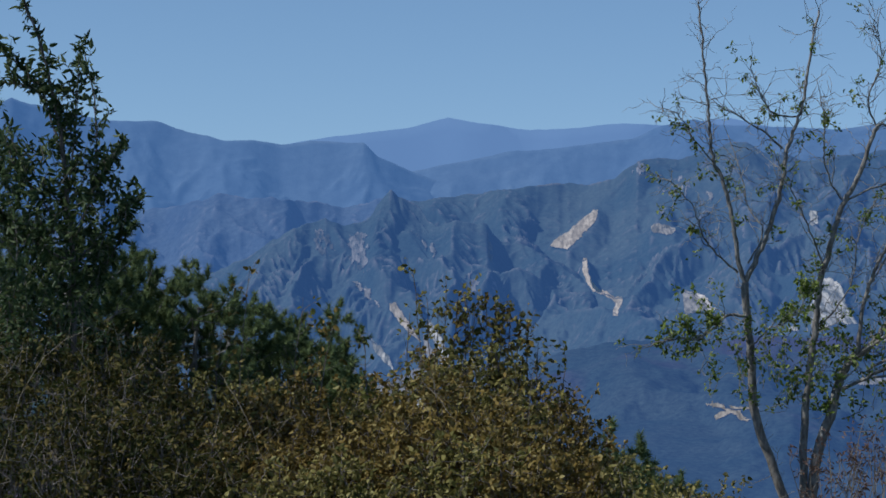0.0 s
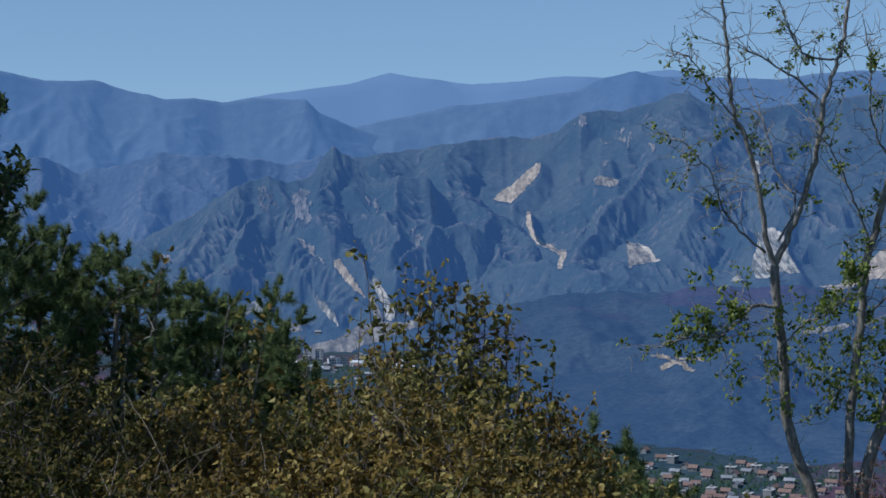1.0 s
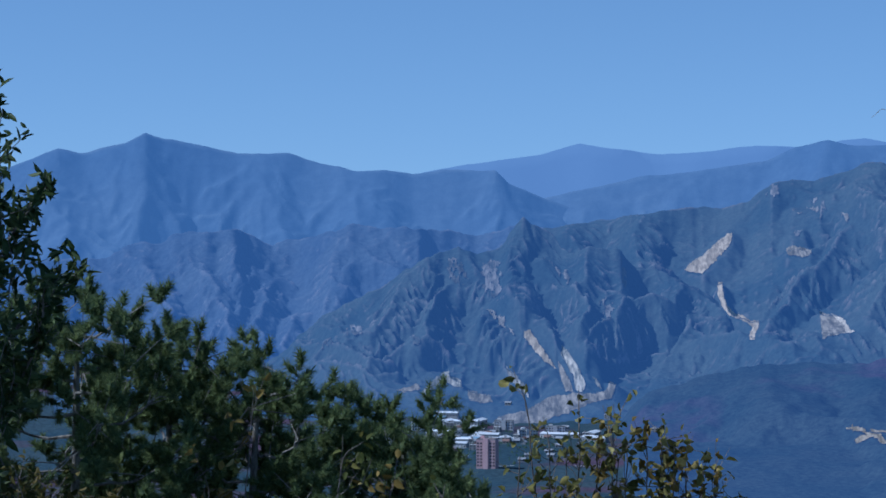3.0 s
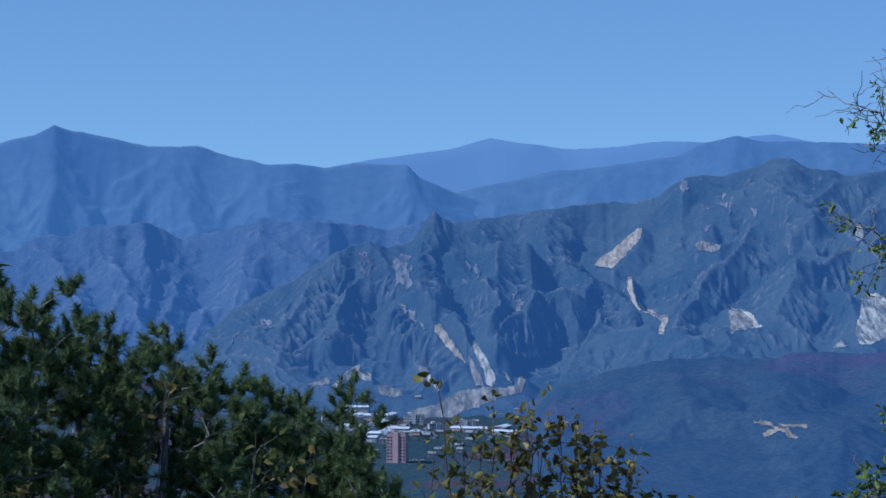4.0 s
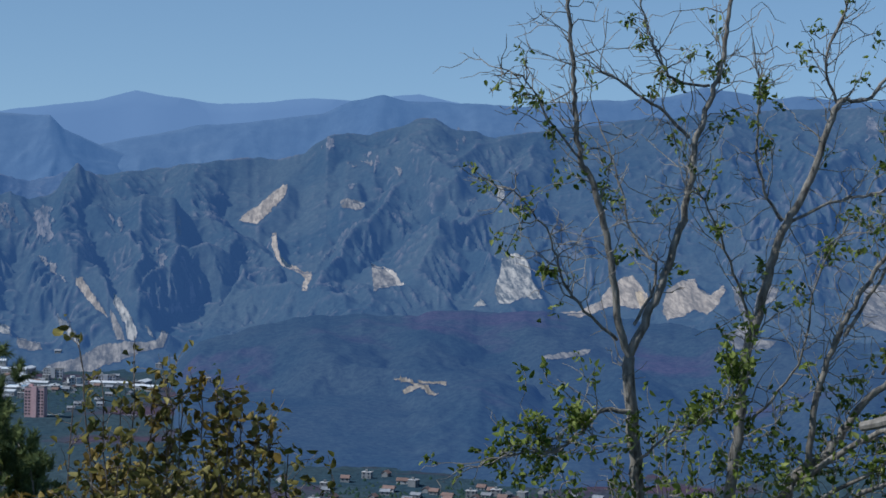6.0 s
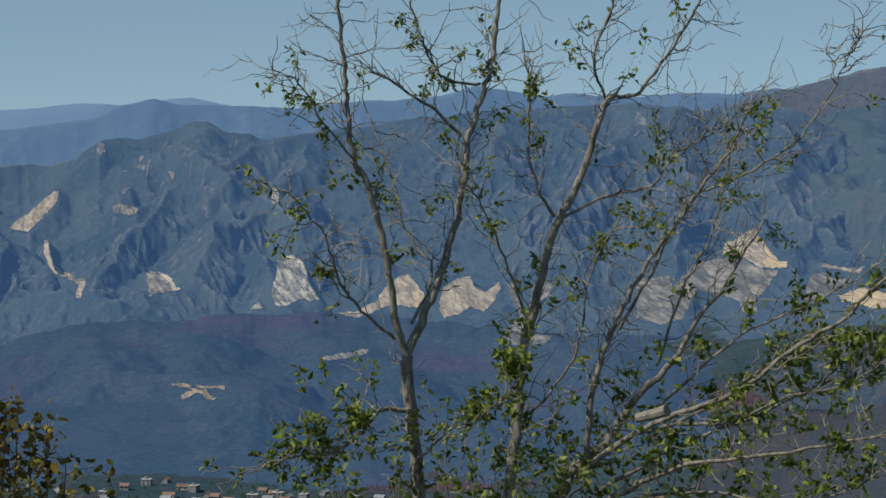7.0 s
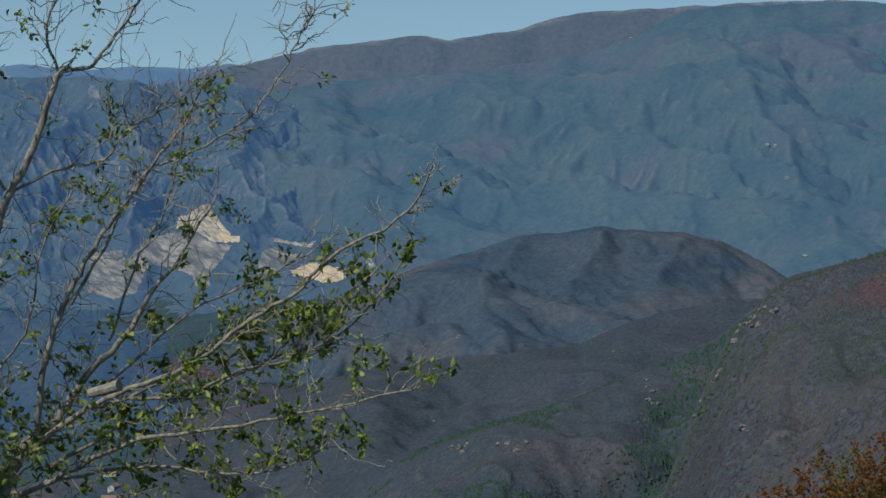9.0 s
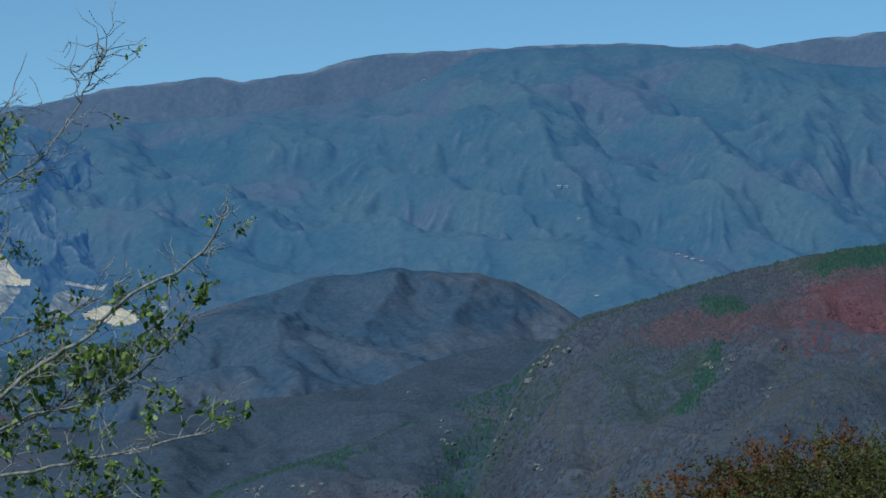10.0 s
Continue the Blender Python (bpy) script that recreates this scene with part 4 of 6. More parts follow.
def boulders(outline, count, size, seed):
    """Single pale rocks standing in the scrub within an outline."""
    rnd = random.Random(seed)
    xs, ys = [p[0] for p in outline], [p[1] for p in outline]
    made = 0
    for _ in range(400):
        x, y = rnd.uniform(min(xs), max(xs)), rnd.uniform(min(ys), max(ys))
        r = surface(x, y)
        if made == count or not r or not inside(x, y, outline):
            continue
        made += 1
        bm = bmesh.new()
        bmesh.ops.create_icosphere(bm, subdivisions=2, radius=1)
        s = size * rnd.uniform(0.5, 1.3)
        for v in bm.verts:
            k = 0.7 + 0.6 * noise.noise(v.co * 1.3 + Vector((made * 7.1, seed, 0)))
            v.co = Vector((v.co.x * s * k * 1.2, v.co.y * s * k, v.co.z * s * k * 0.9))
        me = bpy.data.meshes.new("boulder")
        bm.to_mesh(me)
        bm.free()
        me.materials.append(M_boulder)
        ob = tagged(new("boulder", me), "pale broken boulder in brown hillside scrub", "boulder", "boulders on the hillside")
        ob.matrix_basis = Matrix.Translation(Vector((0, 0, EYE)) + toward(x, y) * (r / math.cos(radians(y))))


bare_ground("dirt_track", "thin pale branching dirt track on the valley side", M_earth, [(6.35, -5.35), (6.61, -5.37), (6.99, -5.53), (7.48, -5.76), (7.42, -5.83), (6.93, -5.62), (6.53, -5.47)])
bare_ground("dirt_track", "thin pale branching dirt track on the valley side", M_earth, [(6.93, -5.43), (7.67, -5.47), (7.66, -5.55), (6.99, -5.51)])
bare_ground("dirt_track", "thin pale branching dirt track on the valley side", M_earth, [(6.56, -5.7), (6.94, -5.56), (6.97, -5.63), (6.62, -5.8)])
boulders([(34.19, -4.88), (34.33, -4.27), (35.1, -3.69), (35.42, -3.8), (34.71, -4.41)], 14, 1.8, 3)
boulders([(33.36, -6.59), (33.57, -5.99), (33.92, -5.49), (34.1, -5.25), (33.83, -5.88)], 8, 1.65, 4)
boulders([(38.8, -4.06), (39.5, -3.88), (39.4, -4.33), (38.83, -4.25)], 8, 1.35, 5)
boulders([(40.01, -4.71), (40.53, -4.56), (40.37, -5.15)], 3, 1.2, 6)
boulders([(34.51, -6.71), (34.9, -6.65), (34.82, -6.99)], 2, 1.8, 7)
boulders([(31.96, -5.6), (32.42, -5.66), (32.46, -6.3), (32.14, -6.3)], 9, 1.95, 8)
boulders([(26.72, -6.67), (26.89, -6.71), (26.84, -6.9)], 1, 1.95, 9)
boulders([(27.02, -7.35), (27.73, -7.23), (27.8, -7.62), (27.09, -7.63)], 8, 1.95, 10)
boulders([(28.27, -7.31), (29.18, -7.19), (29.16, -7.53), (28.33, -7.54)], 6, 1.8, 11)
boulders([(30.83, -4.76), (31.83, -4.89), (31.7, -5.32), (30.98, -5.26)], 4, 1.35, 12)


# ---- small builders ----
def part(name, bm, mat, parent, label=""):
    """Links a bmesh as one mesh object under a thing or a part."""
    me = bpy.data.meshes.new(name)
    bm.to_mesh(me)
    bm.free()
    me.materials.append(mat)
    ob = new(name, me)
    ob.parent = parent
    return tagged(ob, label)


def raw_part(name, verts, faces, mat, parent, label="", smooth=False, kind=""):
    me = bpy.data.meshes.new(name)
    me.from_pydata(verts, [], faces)
    if smooth:
        me.polygons.foreach_set("use_smooth", np.ones(len(me.polygons), bool))
    me.materials.append(mat)
    ob = new(name, me)
    ob.parent = parent
    return tagged(ob, label, kind=kind)


def box(bm, x0, x1, y0, y1, z0, z1):
    v = [bm.verts.new(p) for p in ((x0, y0, z0), (x1, y0, z0), (x1, y1, z0), (x0, y1, z0), (x0, y0, z1), (x1, y0, z1), (x1, y1, z1), (x0, y1, z1))]
    for f in ((3, 2, 1, 0), (4, 5, 6, 7), (0, 1, 5, 4), (1, 2, 6, 5), (2, 3, 7, 6), (3, 0, 4, 7)):
        bm.faces.new([v[k] for k in f])


def at(bearing, d, z=None, turn=0.0):
    p = toward(bearing, 0) * d
    return pose(p.x, p.y, float(land_height(bearing, d)) - 0.3 if z is None else z, 0, 0, turn - bearing)


# ---- the valley town ----
def house(name, label, w, dp, h, wall, roof, pitch, storeys=1, group="houses in the valley town"):
    """A house seen from far up: walls, windows on the viewer's side, a pitched or flat roof."""
    ob = tagged(new(name), label, "house", group)
    bm = bmesh.new()
    if pitch:
        v = [bm.verts.new((x, y, z)) for x in (-w / 2, w / 2) for y, z in ((-dp / 2, -1.5), (dp / 2, -1.5), (dp / 2, h), (0, h + pitch - 0.05), (-dp / 2, h))]
        for f in ((0, 1, 2, 3, 4), (9, 8, 7, 6, 5), (0, 4, 9, 5), (1, 6, 7, 2), (0, 5, 6, 1), (2, 7, 8, 3), (4, 3, 8, 9)):
            bm.faces.new([v[k] for k in f])
    else:
        box(bm, -w / 2, w / 2, -dp / 2, dp / 2, -1.5, h)
    part("wall", bm, wall, ob)
    if pitch:
        bm = bmesh.new()
        o, t = 0.5, 0.25
        pts = [(-w / 2 - o, -dp / 2 - o, h - 0.1), (w / 2 + o, -dp / 2 - o, h - 0.1), (w / 2 + o, 0, h + pitch), (-w / 2 - o, 0, h + pitch),
               (w / 2 + o, dp / 2 + o, h - 0.1), (-w / 2 - o, dp / 2 + o, h - 0.1)]
        v = [bm.verts.new(p) for p in pts] + [bm.verts.new((p[0], p[1], p[2] + t)) for p in pts]
        for f in ((6, 7, 8, 9), (9, 8, 10, 11), (3, 2, 1, 0), (5, 4, 2, 3), (0, 1, 7, 6), (5, 11, 10, 4), (1, 2, 8, 7), (2, 4, 10, 8), (0, 6, 9, 3), (3, 9, 11, 5)):
            bm.faces.new([v[k] for k in f])
        part("roof", bm, roof, ob)
    else:
        bm = bmesh.new()
        box(bm, -w / 2 - 0.3, w / 2 + 0.3, -dp / 2 - 0.3, dp / 2 + 0.3, h, h + 0.4)
        part("roof", bm, roof, ob)
        bm = bmesh.new()
        box(bm, -w * 0.2, w * 0.05, -dp * 0.1, dp * 0.2, h + 0.4, h + 2.2)
        part("roof_hut", bm, wall, ob)
    n = max(2, int(w / 3.2))
    first = None
    for s in range(storeys):
        for k in range(n):
            x = (k + 0.5) / n * w - w / 2
            z = h * (s + 0.35) / storeys
            if first is None:
                bm = bmesh.new()
                box(bm, -0.65, 0.65, -0.08, 0.05, 0, 1.4)
                first = part("window", bm, M_pane, ob)
                first.location = (x, -dp / 2, z)
            else:
                c = first.copy()
                scene.collection.objects.link(c)
                c.location = (x, -dp / 2, z)
    return ob


def tower(name, label, w, dp, h, wall, group, bands=6):
    """A slab of flats: body, stair bays, window strips, parapet and roof huts."""
    ob = tagged(new(name), label, "apartment building", group)
    bm = bmesh.new()
    box(bm, -w / 2, w / 2, -dp / 2, dp / 2, -3, h)
    part("wall", bm, wall, ob)
    bm = bmesh.new()
    box(bm, -w * 0.12, w * 0.12, -dp / 2 - 1.2, -dp / 2, -3, h + 1.5)
    part("stair_bay", bm, wall, ob)
    bm = bmesh.new()
    for x0, x1, y0, y1 in ((-w / 2, w / 2, -dp / 2, -dp / 2 + 0.4), (-w / 2, w / 2, dp / 2 - 0.4, dp / 2), (-w / 2, -w / 2 + 0.4, -dp / 2 + 0.4, dp / 2 - 0.4), (w / 2 - 0.4, w / 2, -dp / 2 + 0.4, dp / 2 - 0.4)):
        box(bm, x0, x1, y0, y1, h, h + 1.1)
    part("parapet", bm, M_plaster, ob)
    bm = bmesh.new()
    box(bm, -w * 0.35, -w * 0.15, -2, 2.5, h, h + 3)
    part("roof_hut", bm, wall, ob)
    floors = int(h / 3)
    first = None
    for f in range(floors):
        for k in range(bands):
            x = (k + 0.5) / bands * w - w / 2
            if abs(x) < w * 0.13:
                continue
            if first is None:
                bm = bmesh.new()
                box(bm, -0.9, 0.9, -0.12, 0.05, 0, 1.5)
                first = part("window", bm, M_pane, ob)
                first.location = (x, -dp / 2, f * 3 + 0.9)
            else:
                c = first.copy()
                scene.collection.objects.link(c)
                c.location = (x, -dp / 2, f * 3 + 0.9)
    return ob


def town():
    rnd = random.Random(4)
    block = tower("apartment_tower", "tall pink apartment tower over the valley town", 18.5, 13, 26, M_pink, "pink apartment towers")
    block.matrix_basis = at(-2.62, 2150, None, -14)
    for b, d, turn in ((-3.62, 2300, -10),):
        low = copy_thing(block, at(b, d, float(ground_height(b, d)) - 12, turn))
        tagged(low, "lower pink apartment block beside the tall tower")
    slab = tower("apartment_slab", "long white apartment slab in the valley town", 22, 9, 9, M_slab, "white apartment slabs", 7)
    slab.matrix_basis = at(-3.2, 2560, None, 5)
    for b, d, turn in ((-4.3, 2600, 5), (-2.2, 2640, -8), (-1.6, 2560, 12), (-5.6, 2560, 0), (-3.7, 2460, -6), (-0.9, 2620, -4)):
        copy_thing(slab, at(b, d, None, turn))
    kinds = [
        house("house", "small white house with a red tiled roof", 6.8, 5.2, 2.8, M_plaster, M_tile, 2.2),
        house("house", "small pale house with a grey roof", 7.4, 5, 2.7, M_plaster, M_greyroof, 1.8),
        house("house", "pale two-storey house with a flat roof", 7.6, 6.4, 5.2, M_plaster, M_concrete, 0, 2),
        house("house", "low farmhouse with a brown tiled roof", 9, 5, 2.7, M_concrete, M_tile, 2.0),
        house("workshop", "long workshop with a blue sheet roof", 24, 11, 5, M_plaster, M_blueroof, 1.6),
        house("workshop", "long workshop with a white sheet roof", 28, 12, 5.5, M_concrete, M_whiteroof, 1.6),
    ]
    # home places of the six kinds, then the quarters: bearing, distance, spread, count, which kinds
    homes = [(7.0, 1650), (7.4, 1640), (9.3, 1430), (11.0, 1400), (10.6, 1318), (4.96, 1640)]
    for k, (b, d) in zip(kinds, homes):
        k.matrix_basis = at(b, d, None, rnd.uniform(-25, 25))
    quarters = [(7.6, 1640, 2.2, 34, 85, (0, 0, 1, 3, 2)), (5.3, 1580, 1.1, 60, 22, (1, 2, 2, 0)), (8.4, 1470, 2.6, 60, 85, (0, 1, 1, 2, 3)), (11.6, 1330, 2.6, 60, 85, (1, 2, 1, 0, 3, 4)),
                (16.4, 1400, 2.4, 90, 26, (0, 1, 2, 3)), (-3.4, 2420, 2.0, 90, 60, (1, 2, 2, 0, 1, 5)), (-3.1, 2560, 1.1, 40, 16, (5, 5, 4, 2)), (-1.2, 2420, 1.6, 90, 24, (1, 1, 2, 5)), (10.2, 1310, 0.7, 16, 3, (4,)), (18.9, 1650, 0.3, 10, 1, (3,)), (18.64, 1560, 0.1, 4, 1, (3,))]
    taken = []
    for b0, d0, sb, sd, count, which in quarters:
        tries = 0
        while count and tries < 900:
            tries += 1
            b, d = rnd.gauss(b0, sb * 0.7), rnd.gauss(d0, sd * 1.5)
            p = toward(b, 0) * d
            if any((p - q).length < 9 for q in taken):
                continue
            taken.append(p)
            copy_thing(kinds[rnd.choice(which)], at(b, d, None, rnd.choice((-18, -12, 72, 70, -15)) + rnd.uniform(-8, 8)))
            count -= 1
    # single white houses and a roadside row on the foot of the long mountain
    for b, h in ((35.03, 0.3), (35.22, 0.29), (35.53, -0.52), (38.04, -1.38), (38.24, -1.44), (38.41, -1.49), (38.64, -1.54), (36.02, -2.46), (31.57, 2.91)):
        r = surface(b, h)
        far = copy_thing(kinds[1], at(b, r, EYE + r * math.tan(radians(h)) - 1.0, rnd.uniform(-20, 20)))
        far.scale = (0.65, 0.65, 0.65)
    # the long pale river wall below the tower
    ob = tagged(new("river_wall"), "long pale concrete river wall beside the town", "wall", kind="structure")
    bm = bmesh.new()
    for k in range(14):
        b0 = -2.35 + k * 0.2
        p = toward(b0, 0) * 2190
        box(bm, p.x - 3.9, p.x + 3.7, p.y - 1, p.y + 1, -252, -244.5 + 0.2 * (k % 3))
    part("wall", bm, M_concrete, ob)


town()


# ---- plants ----
def tube(path, r0, r1, sides=6):
    """A tapered limb along a path."""
    n = len(path)
    verts, faces = [], []
    side = None
    for k, p in enumerate(path):
        t = (path[min(k + 1, n - 1)] - path[max(k - 1, 0)]).normalized()
        side = (side - t * side.dot(t)).normalized() if side is not None else t.orthogonal().normalized()
        up = t.cross(side)
        r = r0 + (r1 - r0) * (k / (n - 1)) ** 0.85
        for s in range(sides):
            a = 2 * math.pi * s / sides
            verts.append(p + (side * math.cos(a) + up * math.sin(a)) * r)
    for k in range(n - 1):
        for s in range(sides):
            a, b = k * sides + s, k * sides + (s + 1) % sides
            faces.append((a, b, b + sides, a + sides))
    faces.append(tuple(range((n - 1) * sides, n * sides)))
    return verts, faces


def merge(pieces):
    verts, faces = [], []
    for v, f in pieces:
        o = len(verts)
        verts += v
        faces += [tuple(i + o for i in q) for q in f]
    return verts, faces


def curve(path, per=5, wobble=0.0, rnd=None):
    """A path smoothed through its points."""
    out = []
    n = len(path)
    for k in range(n - 1):
        p0, p1, p2, p3 = path[max(k - 1, 0)], path[k], path[k + 1], path[min(k + 2, n - 1)]
        for i in range(per):
            t = i / per
            p = 0.5 * ((2 * p1) + (p2 - p0) * t + (2 * p0 - 5 * p1 + 4 * p2 - p3) * t * t + (3 * p1 - p0 - 3 * p2 + p3) * t * t * t)
            if wobble:
                p = p + Vector((rnd.uniform(-1, 1), rnd.uniform(-1, 1), rnd.uniform(-1, 1))) * wobble
            out.append(p)
    out.append(path[-1].copy())
    return out


def leaves_mesh(name, spots, size, mat, parent, rnd, wide=0.5, droop=0.3, label="", fold=0.25, stray=0.75):
    """Many single leaves, each folded along its rib. spots: place and the way the twig points."""
    n = len(spots)
    if not n:
        return None
    r = np.random.RandomState(rnd.randrange(1 << 30))
    c = np.array([s[0] for s in spots], float)
    a = np.array([s[1] for s in spots], float) + r.normal(0, stray, (n, 3))
    a[:, 2] -= droop
    a /= np.linalg.norm(a, axis=1)[:, None] + 1e-9
    w = np.cross(a, r.normal(0, 1, (n, 3)))
    w /= np.linalg.norm(w, axis=1)[:, None] + 1e-9
    u = np.cross(w, a)
    L = (size * r.uniform(0.55, 1.25, n))[:, None]
    W = L * wide * r.uniform(0.8, 1.2, n)[:, None]
    v = np.stack([c, c + a * L * 0.30 + w * W * 0.46 + u * W * fold, c + a * L * 0.68 + w * W * 0.38 + u * W * fold * 0.7 - u * L * 0.04, c + a * L - u * L * 0.13,
                  c + a * L * 0.68 - w * W * 0.38 + u * W * fold * 0.7 - u * L * 0.04, c + a * L * 0.30 - w * W * 0.46 + u * W * fold], 1)
    base = (np.arange(n) * 6)[:, None]
    quad = np.concatenate([base + np.array([0, 3, 2, 1]), base + np.array([0, 5, 4, 3])], 0)
    me = bpy.data.meshes.new(name)
    me.vertices.add(n * 6)
    me.vertices.foreach_set("co", v.reshape(-1).astype(np.float32))
    me.loops.add(quad.size)
    me.loops.foreach_set("vertex_index", quad.ravel().astype(np.int32))
    me.polygons.add(len(quad))
    me.polygons.foreach_set("loop_start", (np.arange(len(quad)) * 4).astype(np.int32))
    me.materials.append(mat)
    me.update(calc_edges=True)
    ob = new(name, me)
    ob.parent = parent
    return tagged(ob, label, kind="stuff")


def wild(rnd, s=1.0):
    return Vector((rnd.gauss(0, s), rnd.gauss(0, s), rnd.gauss(0, s)))


def twig(start, way, length, rnd, bend=0.35, steps=5, up=0.15):
    path, p, d = [start.copy()], start.copy(), way.normalized()
    for k in range(steps):
        d = (d + wild(rnd, bend * 0.5) + Vector((0, 0, up * 0.4))).normalized()
        p = p + d * (length / steps)
        path.append(p.copy())
    return path


def kinked(start, way, length, rnd, steps=5, kink=0.33):
    """A stiff twig that bends at each bud."""
    path, p, way = [start.copy()], start.copy(), way.normalized()
    for k in range(steps):
        p = p + (way + wild(rnd, kink)).normalized() * (length / steps) * rnd.uniform(0.7, 1.3)
        path.append(p.copy())
    return path


def aim(bearing, tilt, d):
    return Vector((0, 0, EYE)) + toward(bearing, tilt) * (d / math.cos(radians(tilt)))


def limb_path(points, d0, d1, rnd, wobble=0.006):
    n = len(points)
    return curve([aim(b, e, d0 + (d1 - d0) * k / (n - 1)) for k, (b, e) in enumerate(points)], 5, wobble, rnd)


